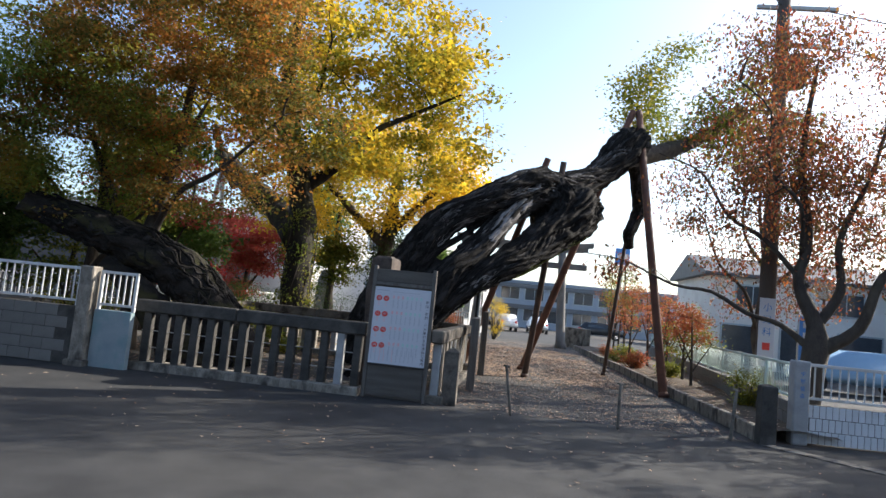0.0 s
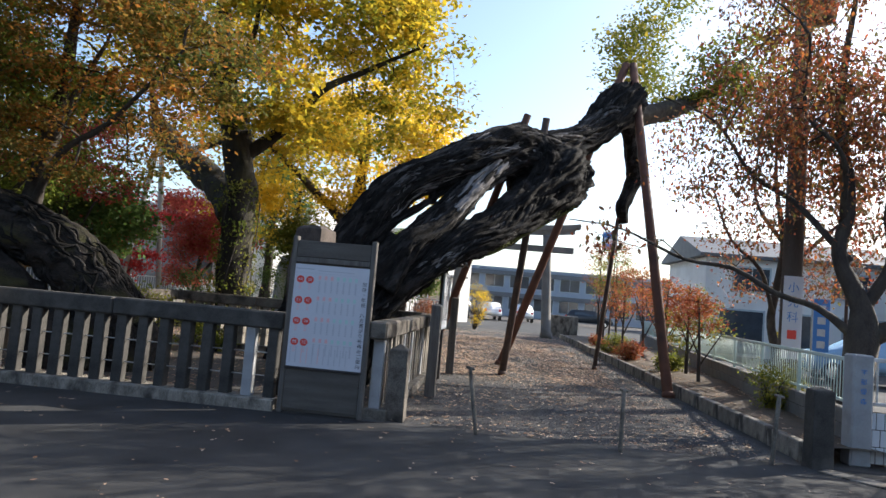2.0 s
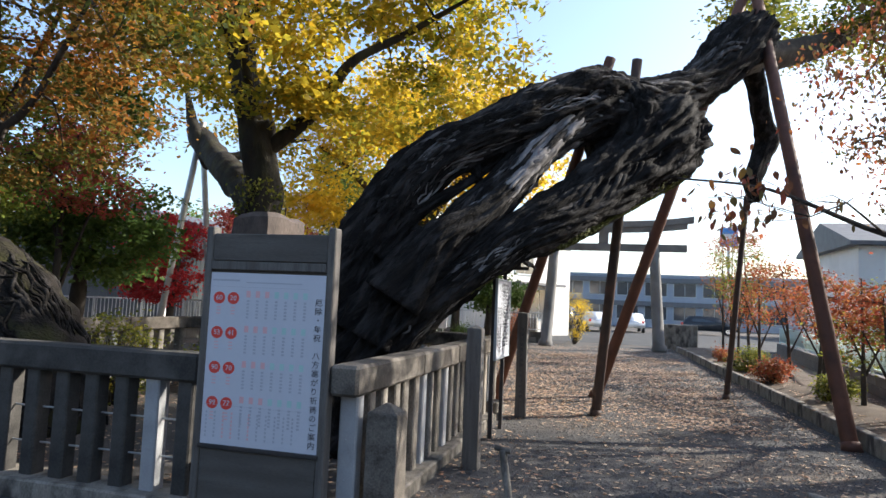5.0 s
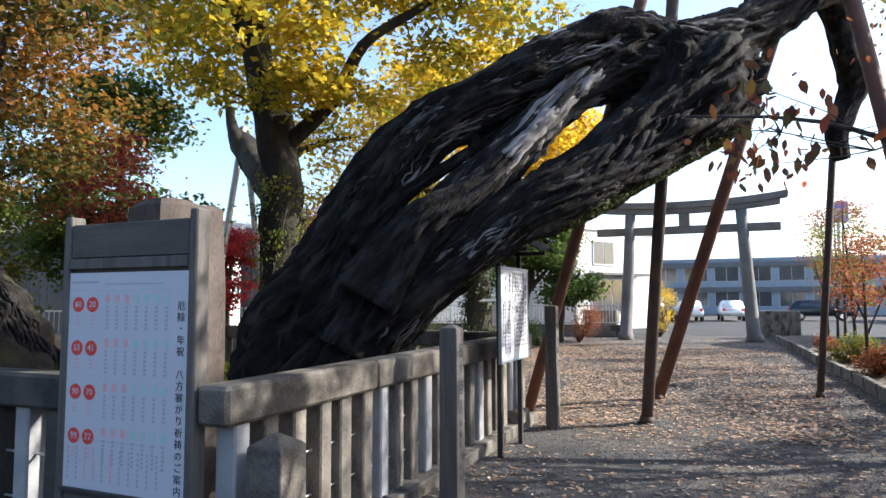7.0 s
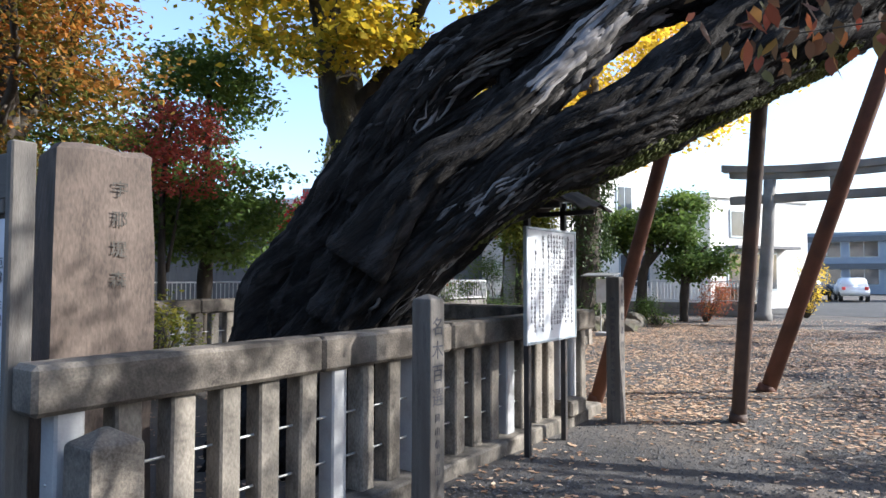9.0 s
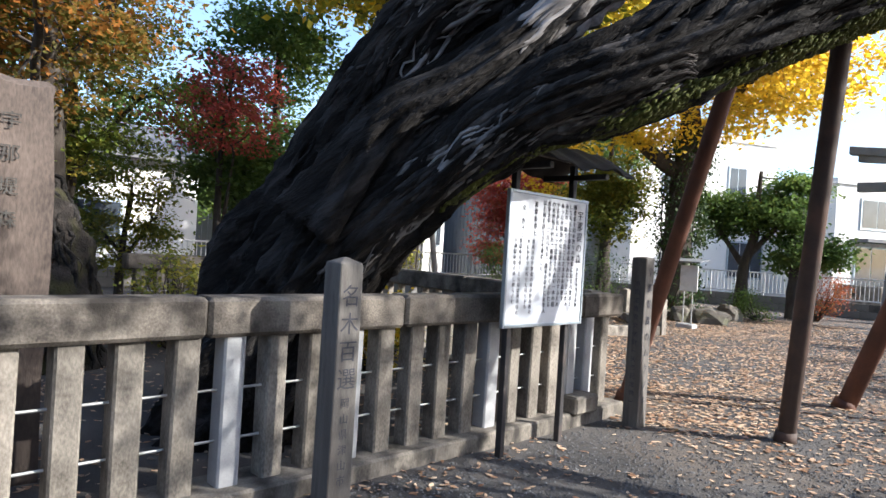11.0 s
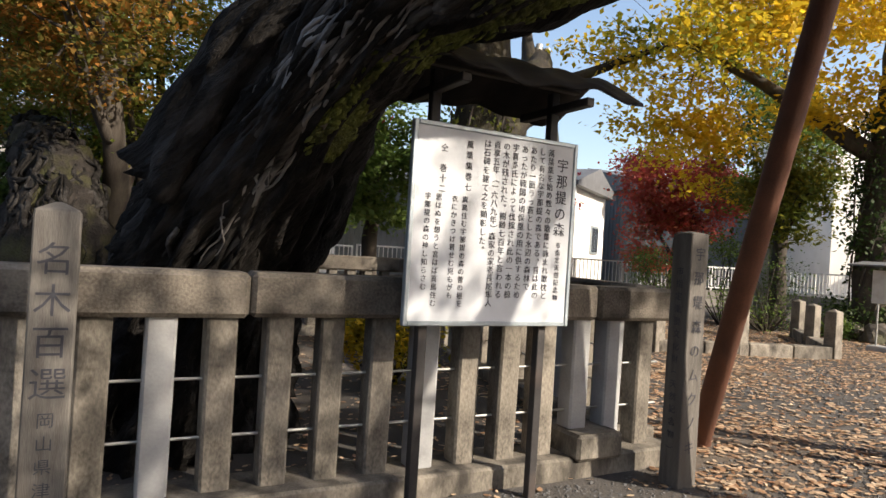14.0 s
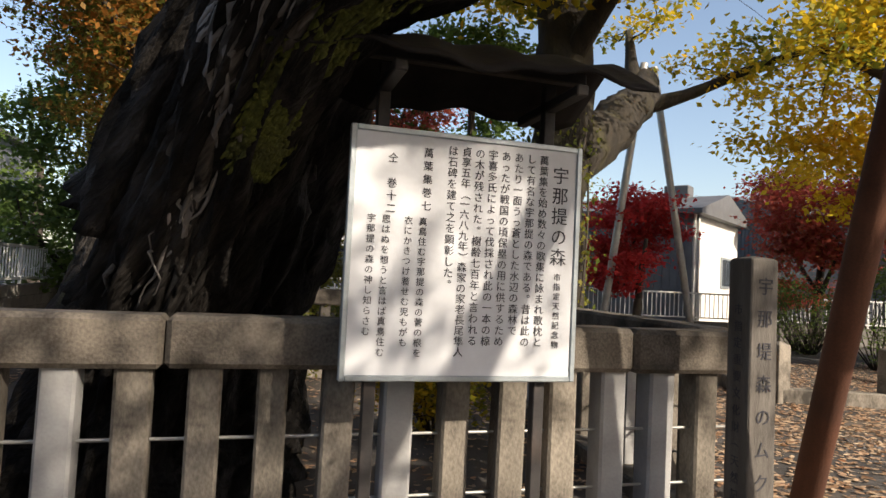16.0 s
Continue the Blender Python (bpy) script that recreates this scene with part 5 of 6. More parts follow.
for _k in range(420):
    _i0 = _rnd.randrange(0, len(_q) - 14)
    _n, _g, _w, _rr = _rnd.randrange(8, 14), _rnd.uniform(0, 6.28), _rnd.uniform(-0.04, 0.04), _rnd.uniform(0.008, 0.03)
    _pts = []
    for _i in range(_n):
        _d = Vector(_q[_i0 + _i + 1][:3]) - Vector(_q[_i0 + _i][:3])
        _ax = _d.cross(Vector((0, 1, 0))).normalized()
        _bx = _d.normalized().cross(_ax)
        _gg = _g + _w * _i + 0.25 * noise.noise(Vector((_i * 0.3, _k, 0)))
        _pts.append(Vector(gnarl(Vector(_q[_i0 + _i][:3]) + (_ax * math.cos(_gg) + _bx * math.sin(_gg)) * _q[_i0 + _i][3] * 1.02)))
    _s.tube(_pts, [_rr * (0.3 + math.sin(math.pi * _i / (_n - 1)) ** 0.6) for _i in range(_n)], 5)
_s.link("bark_ridge", M_BARK, ot, "furrowed ridges of old bark")["kind"] = "stuff"
_s = Soup()
_q = spline([(0.0, -0.5, -0.2, 0.42), (-0.5, -0.5, 0.5, 0.34), (-1.3, -0.45, 1.2, 0.3), (-2.1, -0.3, 1.75, 0.22)], 0.08)
_s.tube([r[:3] for r in _q], [r[3] for r in _q], 48, rough=0.3, seed=4)
_s.v = [gnarl(v) for v in _s.v]
_s.link("root", M_BARK_OLD, ot, "thick root bending up beside the trunk")

# galvanised props under the yellow tree's limb
for _p, _q2 in (((-11.6, 21.6), (-10.9, 22.1, 6.4)), ((-11.5, 24.1), (-11.3, 22.6, 6.5))):
    _e = thing("limb_prop", _p[0], _p[1], 0, "pale galvanised steel prop under a tree limb", "prop", "galvanised props")
    pole("pipe", (0, 0, -0.05), (_q2[0] - _p[0], _q2[1] - _p[1], _q2[2]), 0.085, M_GALV, _e)


def bush(name, x, y, z, w, h, material, label, count=2200, size=0.05, seed=1):
    e = thing(name, x, y, z, label, "shrub")
    pts = sprays([(0, 0, h * 0.55, w * 0.5, w * 0.45, h * 0.5)], 70, seed, 0.6)
    s = Soup()
    for i, p in enumerate(pts):
        limb(s, (p[0] * 0.1, p[1] * 0.1, -0.05), p, 0.018, 0.004, seed * 17 + i, 0.1, 4)
    s.link("stem", M_BARK2, e)
    leaves("foliage", pts, 0.1 * w, count, size, material, e, seed, 0.8)
    return e


bush("azalea_bush", 4.62, 14.2, 0.13, 0.95, 0.75, L_YGREEN, "rounded azalea bush turning yellow", 3600, 0.05, 21)
for _i, (_x, _y, _w, _h, _m, _l) in enumerate([
        (3.9, 22.5, 0.9, 0.55, L_DULLRED, "low bush with orange-red leaves"), (4.2, 19.6, 0.8, 0.5, L_YGREEN, "low yellow-green bush in the bed"),
        (3.9, 25.6, 1.0, 0.6, L_YGREEN, "low yellow-green bush in the bed"), (4.1, 28.6, 1.1, 0.8, L_DULLRED, "low bush with orange-red leaves"),
        (-3.9, 32.6, 1.6, 1.6, L_DULLRED, "orange-leaved bush beside the torii"), (-4.7, 30.3, 1.5, 0.8, L_GREEN, "low green bush in the court"),
        (-7.6, 29.6, 1.8, 1.6, L_GREEN, "dark green bush before the white house"), (-1.4, 37.0, 1.4, 2.2, L_YELLOWB, "small yellow-leaved shrub beyond the torii"),
        (-7.3, 26.0, 2.2, 1.6, L_GREEN, "green bush among the rocks"), (-6.4, 26.9, 1.5, 1.2, L_GREEN, "green bush among the rocks"), (-8.3, 25.9, 2.0, 1.9, L_GREEN, "dark green bush among the rocks"), (-12.0, 27.6, 2.0, 1.7, L_GREEN, "dark green bush under the red maple"), (-5.6, 16.0, 1.3, 1.4, L_YGREEN, "thin yellowing shrub under the old tree"),
        (-4.0, 15.6, 1.2, 1.1, L_YELLOW, "thin yellowing shrub under the old tree"), (-6.3, 14.2, 1.2, 1.2, L_YGREEN, "thin yellowing shrub behind the monument"),
        (-11.0, 27.0, 1.8, 1.6, L_GREEN, "dark green bush by the fence")]):
    bush("bush", _x, _y, 0.1 if _x > 3.5 else 0, _w, _h, _m, _l, 2400, 0.06, 30 + _i)


def sapling(x, y, h, material, seed, label):
    rnd = random.Random(seed)
    a = rnd.uniform(-0.2, 0.2)
    return tree("maple_sapling", x, y, [(0, 0, -0.05, 0.045), (a * 0.4, 0, h * 0.4, 0.032), (a, 0.05, h * 0.9, 0.012)],
                [[(a * 0.3, 0, h * 0.25, 0.024), (0.45, 0.1, h * 0.6, 0.01)], [(a * 0.3, 0, h * 0.35, 0.022), (-0.4, -0.1, h * 0.7, 0.01)]],
                [(a, 0, h * 0.72, 0.75, 0.65, h * 0.27), (0.1, 0, h * 0.48, 0.65, 0.5, h * 0.18)], material, label, n_sprays=70, n_leaves=1700, size=0.07, spread=0.16, seed=seed, flat=0.5, twig=0.006,
                group="saplings in the bed")


for _i, (_x, _y, _h, _m) in enumerate([(4.35, 17.3, 2.1, L_DULLRED), (4.5, 18.9, 2.6, L_YGREEN), (4.2, 20.4, 2.5, L_DULLRED), (4.7, 21.8, 2.8, L_DULLRED), (4.0, 24.6, 3.1, L_DULLRED), (4.1, 31.2, 4.5, L_DULLRED), (4.4, 23.2, 3.0, L_DULLRED), (4.1, 26.4, 4.1, L_YGREEN), (4.3, 29.5, 4.7, L_DULLRED), (4.6, 33.0, 5.1, L_YGREEN)]):
    sapling(_x, _y, _h, _m, 60 + _i, "young maple with thin red leaves in the bed" if _m is L_DULLRED else "young tree with yellow-green leaves in the bed")

# ---------------------------------------------------------------- walls and railings round the forecourt


def railing(name, a, b, z0, z1, label, step=0.11, r=0.012, post=1.8, material=None, group=""):
    a, b = Vector((*a, 0)), Vector((*b, 0))
    L = (b - a).length
    m = material or M_WHITE
    e = thing(name, a.x, a.y, z0, label, "railing", group, rz=math.degrees(math.atan2(b.y - a.y, b.x - a.x)))
    h = z1 - z0
    part("top_rail", box(L, 0.045, 0.05, L / 2, 0, h - 0.05, 0.006), m, e)
    part("bottom_rail", box(L, 0.035, 0.04, L / 2, 0, 0.07, 0.005), m, e)
    n = max(2, round(L / post) + 1)
    for i in range(n):
        part("post", box(0.05, 0.05, h, 0.025 + (L - 0.05) * i / (n - 1), 0, 0.0, 0.005), m, e)
    me = mesh_of(box(0.022, 0.022, h - 0.16, 0, 0, 0.112, 0.003), m)
    k = int(L / step)
    if k < 130:
        for i in range(1, k):
            o = new("bar", me)
            o.parent = e
            o.matrix_basis = pose(L * i / k, 0, 0)
    else:
        s = Soup()
        for i in range(1, k):
            s.tube([(L * i / k, 0, 0.112), (L * i / k, 0, h - 0.05)], [r, r], 4)
        s.link("bar", m, e)["kind"] = "stuff"
    return e


def block_wall(name, a, b, h, th, label, course=0.2, length=0.4, material=None, cap=True):
    a, b = Vector((*a, 0)), Vector((*b, 0))
    L = (b - a).length
    e = thing(name, a.x, a.y, 0, label, "wall", rz=math.degrees(math.atan2(b.y - a.y, b.x - a.x)), kind="structure")
    part("core", box(L, th - 0.012, h - 0.006, L / 2, 0, -0.05 + 0.05, 0.0), M_CONC_D, e)
    me = mesh_of(box(length - 0.008, th, course - 0.008, 0, 0, 0, 0.005), material or M_BLOCK)
    rows, n = int(round(h / course)), int(L / length)
    rnd = random.Random(rows)
    for j in range(rows):
        for i in range(n):
            o = new("block", me)
            o.parent = e
            x = (i + 0.5 + (0.5 if j % 2 else 0)) * length
            if x > L - length / 2:
                continue
            o.matrix_basis = pose(x, rnd.uniform(-0.002, 0.002), j * course)
    return e


block_wall("wall_left", (-16, 10.3), (-7.25, 10.3), 0.95, 0.16, "dark grey concrete block wall along the road", 0.19)
_e = thing("wall_pillar", -7.15, 10.3, 0, "grey stone gate pillar beside the wall", "pillar")
part("shaft", box(0.24, 0.26, 1.66, 0, 0, -0.03, 0.02), M_CONC, _e)
part("base", box(0.34, 0.36, 0.12, 0, 0, -0.03, 0.02), M_CONC, _e)
_e = thing("wall_panel", -6.68, 10.36, 0, "blue-green stained concrete panel between pillar and fence", "wall", kind="structure")
part("panel", box(0.66, 0.12, 0.96, 0, 0, -0.03, 0.01), mat("stained_blue_panel", (0.2, 0.25, 0.27), (0.3, 0.34, 0.35), 0.85, 4, 50, 0.3, stain=(0.1, 0.25, 0.25), stain_scale=2.5, stain_amount=0.5), _e)
railing("white_railing", (-16, 10.3), (-7.3, 10.3), 0.95, 1.6, "white painted steel railing on a block wall", 0.14)
railing("white_railing", (-7.0, 10.36), (-6.33, 10.36), 0.93, 1.58, "short white painted steel railing on a panel", 0.11)

# right of the path
_e = thing("gate_pillar", 4.42, 11.2, 0, "pale stone gate pillar with blue lettering", "pillar")
part("shaft", box(0.24, 0.24, 1.3, 0, 0, -0.03, 0.02), M_CONC_NEW, _e)
column(_e, "宇那堤森", pose(0.0, -0.125, 1.12, 90, 0, 0), 0.075, M_BLUE, 1.5)
block_wall("wall_right", (4.55, 11.3), (12.6, 11.9), 0.6, 0.16, "low wall of pale glazed tiles", 0.2, 0.1, M_TILEWHITE)
railing("white_railing", (4.56, 11.3), (12.6, 11.9), 0.6, 1.24, "white painted steel railing on a tiled wall", 0.13)
block_wall("wall_bed", (4.55, 11.5), (6.9, 36), 0.55, 0.14, "weathered concrete block wall behind the planting bed", 0.19, 0.4)
railing("mesh_fence", (4.6, 11.6), (6.95, 36), 0.55, 1.2, "pale green steel fence on a block wall", 0.1, 0.008, 2.0, M_MESHGREEN)

# ---------------------------------------------------------------- utility pole, banner, mirror
_e = thing("utility_pole", 5.42, 15.6, 0, "brown-grey concrete utility pole with steps and a banner", "utility pole")
pole("shaft", (0, 0, -0.2), (0.0, 0, 11.5), 0.19, M_POLE, _e, 20, 0.13)
for _i in range(9):
    pole("step_bolt", (0.16 * (-1) ** _i, 0, 3.2 + 0.55 * _i), (0.34 * (-1) ** _i, 0, 3.2 + 0.55 * _i), 0.012, M_GALV, _e, 6)
part("cross_arm", box(1.8, 0.09, 0.09, 0.3, 0, 9.2, 0.006), M_GALV, _e)
part("cross_arm", box(1.5, 0.09, 0.09, 0.2, 0, 8.3, 0.006), M_GALV, _e)
_s = Soup()
_s.tube([(0.28, -0.1, 7.3), (0.28, -0.1, 7.35), (0.28, -0.1, 8.0), (0.28, -0.1, 8.05)], [0.2, 0.24, 0.24, 0.2], 18)
_s.link("transformer", M_POLE, _e, "grey cylindrical transformer")
_b = thing("advert_banner", 5.36, 15.37, 0.95, "white pole banner with blue letters and a red mark", "banner")
part("sheet", box(0.34, 0.02, 1.5, 0, 0, 0, 0.004), M_NOTICE, _b)
column(_b, "小児科", pose(0, -0.0115, 1.42, 90, 0, 0), 0.2, M_BLUE, 1.35)
part("red_mark", box(0.16, 0.004, 0.16, 0, -0.012, 0.36, 0), M_RED, _b)
part("arrow", box(0.22, 0.004, 0.03, 0, -0.012, 0.14, 0), M_INK, _b)
_e = thing("traffic_mirror", 8.3, 19.5, 0, "round traffic mirror on a thin post", "mirror")
pole("post", (0, 0, -0.1), (0, 0, 3.3), 0.04, M_PROPDARK, _e)
_bm = bmesh.new()
bmesh.ops.create_cone(_bm, cap_ends=True, segments=28, radius1=0.34, radius2=0.3, depth=0.06, matrix=pose(0, -0.06, 3.1, 90, 0, 0))
part("mirror_disc", _bm, M_CHROME, _e)
for _k, (_p, _q2) in enumerate([((5.9, 15.6, 9.29), (46, 24, 10.5)), ((5.4, 15.6, 9.29), (-30, -26, 11)), ((5.9, 15.6, 8.39), (46, 23.5, 9.6))]):
    _pts = [Vector(_p).lerp(Vector(_q2), i / 20) - Vector((0, 0, 1.2 * math.sin(math.pi * i / 20))) for i in range(21)]
    _s = Soup().tube(_pts, [0.014] * 21, 5)
    tagged(_s.link("overhead_cable", M_BLACKMETAL), "thin black overhead power cable", "cable", "overhead cables")


# ---------------------------------------------------------------- buildings
def window(parent, x, y, z, w, h, rz=0, cols=2, material=None):
    """A framed window set proud of a wall that faces -y before the turn rz."""
    m = pose(x, y, z, 0, 0, rz)
    wn = part("window", box(w + 0.12, 0.06, h + 0.12, 0, 0, -0.06, 0.004), M_ALU, parent)
    wn.matrix_basis = m
    for i in range(cols):
        part("pane", box(w / cols - 0.05, 0.03, h - 0.05, -w / 2 + (i + 0.5) * w / cols, -0.025, 0.025, 0), material or M_GLASS, wn)
    return wn


def house(name, x, y, sx, sy, h, roof_h, wall_mat, roof_mat, label, rz=0, axis="x"):
    e = thing(name, x, y, 0, label, "building", rz=rz)
    part("wall", box(sx, sy, h, 0, 0, -0.05, 0.01), wall_mat, e)
    if roof_h:
        bm = bmesh.new()
        ox, oy = sx / 2 + 0.4, sy / 2 + 0.4
        if axis == "x":
            pr = [(-oy, h - 0.05), (0, h + roof_h), (oy, h - 0.05), (oy, h - 0.2), (-oy, h - 0.2)]
            rings = [[bm.verts.new((s * ox, a, b)) for a, b in pr] for s in (-1, 1)]
        else:
            pr = [(-ox, h - 0.05), (0, h + roof_h), (ox, h - 0.05), (ox, h - 0.2), (-ox, h - 0.2)]
            rings = [[bm.verts.new((a, s * oy, b)) for a, b in pr] for s in (1, -1)]
        for i in range(5):
            bm.faces.new((rings[0][i], rings[0][(i + 1) % 5], rings[1][(i + 1) % 5], rings[1][i]))
        bm.faces.new(rings[0][::-1]), bm.faces.new(rings[1])
        part("roof", bm, roof_mat, e)
    else:
        part("parapet", box(sx + 0.2, sy + 0.2, 0.25, 0, 0, h - 0.05, 0.02), wall_mat, e)
    return e


_h = house("white_house", -13.6, 41.6, 7.4, 7, 7.2, 0, M_PLASTER, M_TILE, "tall white plastered house behind the trees", 60)
window(_h, 1.6, -3.52, 4.6, 0.9, 1.4)
window(_h, -1.8, -3.52, 4.6, 0.9, 1.4)
window(_h, 2.2, -3.52, 1.0, 1.8, 1.6, 0, 3)
_h = house("white_house", -7.0, 45.5, 6.6, 7, 5.2, 0, M_PLASTER, M_TILE, "white two-storey house with a wide ground window", 60)
window(_h, -0.6, -3.52, 0.9, 3.2, 1.7, 0, 4)
window(_h, -1.2, -3.52, 3.4, 1.6, 1.2, 0, 2)
part("canopy", box(4.2, 0.9, 0.14, -0.4, -3.9, 2.8, 0.01), M_TILE, _h)
house("apartment_building", -11.8, 72, 6, 8, 6.8, 0, M_GREYCLAD, M_TILE, "plain grey concrete building")
_h = house("white_house", -19.5, 14.5, 6, 9, 3.6, 1.2, M_PLASTER, M_TILE, "low white house behind the garden", 0, "y")
window(_h, 3.02, 1.5, 1.0, 1.8, 1.2, 90)
_h = house("warehouse", -21.4, 37.6, 8.5, 8, 4.6, 1.0, M_GREYCLAD, M_TILE, "grey corrugated warehouse with a pitched roof", -8, "y")
for _i in range(32):
    part("rib", box(0.05, 0.04, 4.5, -4.1 + 0.26 * _i, -4.01, 0, 0.0), M_GREYCLAD, _h)
_h = house("workshop", -22.0, 27.0, 10, 5.3, 4.1, 0.75, M_GREYCLAD, M_TILE, "grey workshop with a white gable end and roof vent", 35, "x")
part("gable_cladding", box(0.04, 5.2, 4.0, 5.03, 0, 0, 0.004), M_PLASTER, _h, "pale plastered gable end")
window(_h, 5.08, 0.9, 1.6, 1.0, 1.0, 90)
pole("downpipe", (5.12, -2.45, 0), (5.12, -2.45, 3.9), 0.05, M_GALV, _h)
for _i in range(38):
    part("rib", box(0.05, 0.04, 3.95, -4.85 + 0.26 * _i, -2.66, 0, 0.0), M_GREYCLAD, _h)
part("vent_cap", box(0.9, 0.6, 0.55, 3.6, 0, 4.7, 0.03), M_TILE, _h)
_h = house("garage_house", 13.6, 38.0, 8.5, 7, 4.7, 1.1, M_PLASTER, M_TILE, "white building with dark garage openings by the car park")
for _x in (-2.6, 0.2, 2.9):
    window(_h, _x, -3.52, 0.1, 2.0, 2.0, 0, 1)
window(_h, -2.2, -3.52, 3.0, 1.6, 1.1), window(_h, 2.2, -3.52, 3.0, 1.6, 1.1)
_h = house("blue_house", 21.5, 33.5, 6, 8, 4.6, 1.0, M_BLUEGREY, M_TILE, "blue-grey house behind the car park")
window(_h, 0, -4.02, 1.2, 1.8, 1.2)
_h = house("office_building", 6.0, 84, 30, 9, 5.4, 0, M_BLUEGREY, M_TILE, "long two-storey blue-grey office building across the street")
for _j in range(2):
    for _i in range(10):
        window(_h, -13.2 + 2.9 * _i, -4.52, 0.8 + 2.5 * _j, 2.2, 1.4)
    part("balcony_rail", box(29.6, 0.12, 0.5, 0, -4.9, 2.5 * (_j + 1) - 0.3, 0.02), M_GREYCLAD, _h)
_h = house("shop_building", -22, 66, 16, 10, 6, 0, M_PLASTER, M_TILE, "pale flat-roofed shop building on the far street")
for _i in range(5):
    window(_h, -6 + 3 * _i, -5.02, 1.0, 2.0, 1.8)
_h = house("shop_building", 27, 66, 14, 10, 6.5, 1.4, M_PLASTER, M_TILE, "pale house row on the far street")
for _i in range(4):
    window(_h, -5 + 3.2 * _i, -5.02, 1.0, 2.0, 1.8)
# houses added out of view to close the place and hold back sky light
for _x, _y, _sx, _sy, _hh in ((-20, -17, 16, 9, 6.5), (-2, -19, 15, 9, 7.5), (15, -17, 14, 9, 6), (30, -4, 9, 16, 7), (-30, -4, 9, 16, 6.5)):
    _h = house("house_across", _x, _y, _sx, _sy, _hh, 1.6, M_GREYCLAD, M_TILE, "unseen plain grey house added across the road to block sky light")
    for _i in range(4):
        window(_h, -_sx / 2 + _sx * (_i + 0.5) / 4, _sy / 2 + 0.02, 1.0, 1.6, 1.2, 180)
_e = thing("sign_tower", 8.9, 62, 0, "slim roadside pole with a blue and white sign box", "sign")
pole("pole", (0, 0, -0.1), (0, 0, 8.6), 0.12, M_GALV, _e)
part("sign_box", box(1.3, 0.4, 1.5, 0, 0, 7.0, 0.04), M_BLUE, _e)
part("white_panel", box(1.0, 0.02, 0.5, 0, -0.22, 7.5, 0), M_WHITE, _e)
_e = thing("blue_banner", 8.9, 22.6, 0, "tall blue banner sign on a post by the car park", "banner")
pole("post", (0, 0, -0.1), (0, 0, 2.5), 0.03, M_GALV, _e)
part("cloth", box(0.45, 0.02, 1.5, 0.25, 0, 0.9, 0.003), M_BLUE, _e)
for _i in range(4):
    part("writing", box(0.22, 0.004, 0.2, 0.25, -0.013, 1.0 + 0.34 * _i, 0), M_WHITE, _e)
railing("white_railing", (-18, 35.2), (-2.8, 36.4), 0.5, 1.35, "white railing before the houses", 0.13)
block_wall("wall_back", (-18, 35.2), (-2.8, 36.4), 0.5, 0.18, "low pale block wall before the houses", 0.25, 0.5)
railing("white_railing", (-15.5, 19.5), (-12.8, 33), 0.55, 1.35, "white railing behind the grove", 0.13)
block_wall("wall_west", (-15.5, 19.5), (-12.8, 33), 0.55, 0.16, "low block wall behind the grove", 0.275, 0.5)
block_wall("wall_garden", (-15.8, 10.6), (-15.5, 19.4), 0.5, 0.16, "low block wall at the garden edge", 0.25, 0.5)
railing("white_railing", (-15.8, 10.6), (-15.5, 19.4), 0.5, 1.3, "white railing at the garden edge", 0.13)
for _sx in (-3.9, 3.2):
    _e = thing("gate_wall", _sx, 37.6, 0, "low grey stone wall beside the far entrance", "wall", kind="structure")
    part("stone", box(1.5, 0.5, 1.15, 0, 0, -0.05, 0.04), M_CONC, _e)

# far hedgerow of trees to close the view
for _i, (_x, _y, _s2) in enumerate([(-34, 30, 1.5), (-30, 48, 1.6), (36, 50, 1.5), (-27, 6, 1.4), (-24, 20, 1.2)]):
    tree("evergreen_tree", _x, _y, [(0, 0, -0.1, 0.3), (0, 0, 2.5, 0.22), (0, 0, 5, 0.1)], [], [(0, 0, 4.6, 2.6 * _s2, 2.4 * _s2, 2.4 * _s2), (0.8, 0, 3.0, 2.2 * _s2, 2 * _s2, 1.4)], L_GREEN,
         "dense dark green evergreen tree far behind", n_sprays=150, n_leaves=6000, size=0.22, spread=0.5, seed=90 + _i)


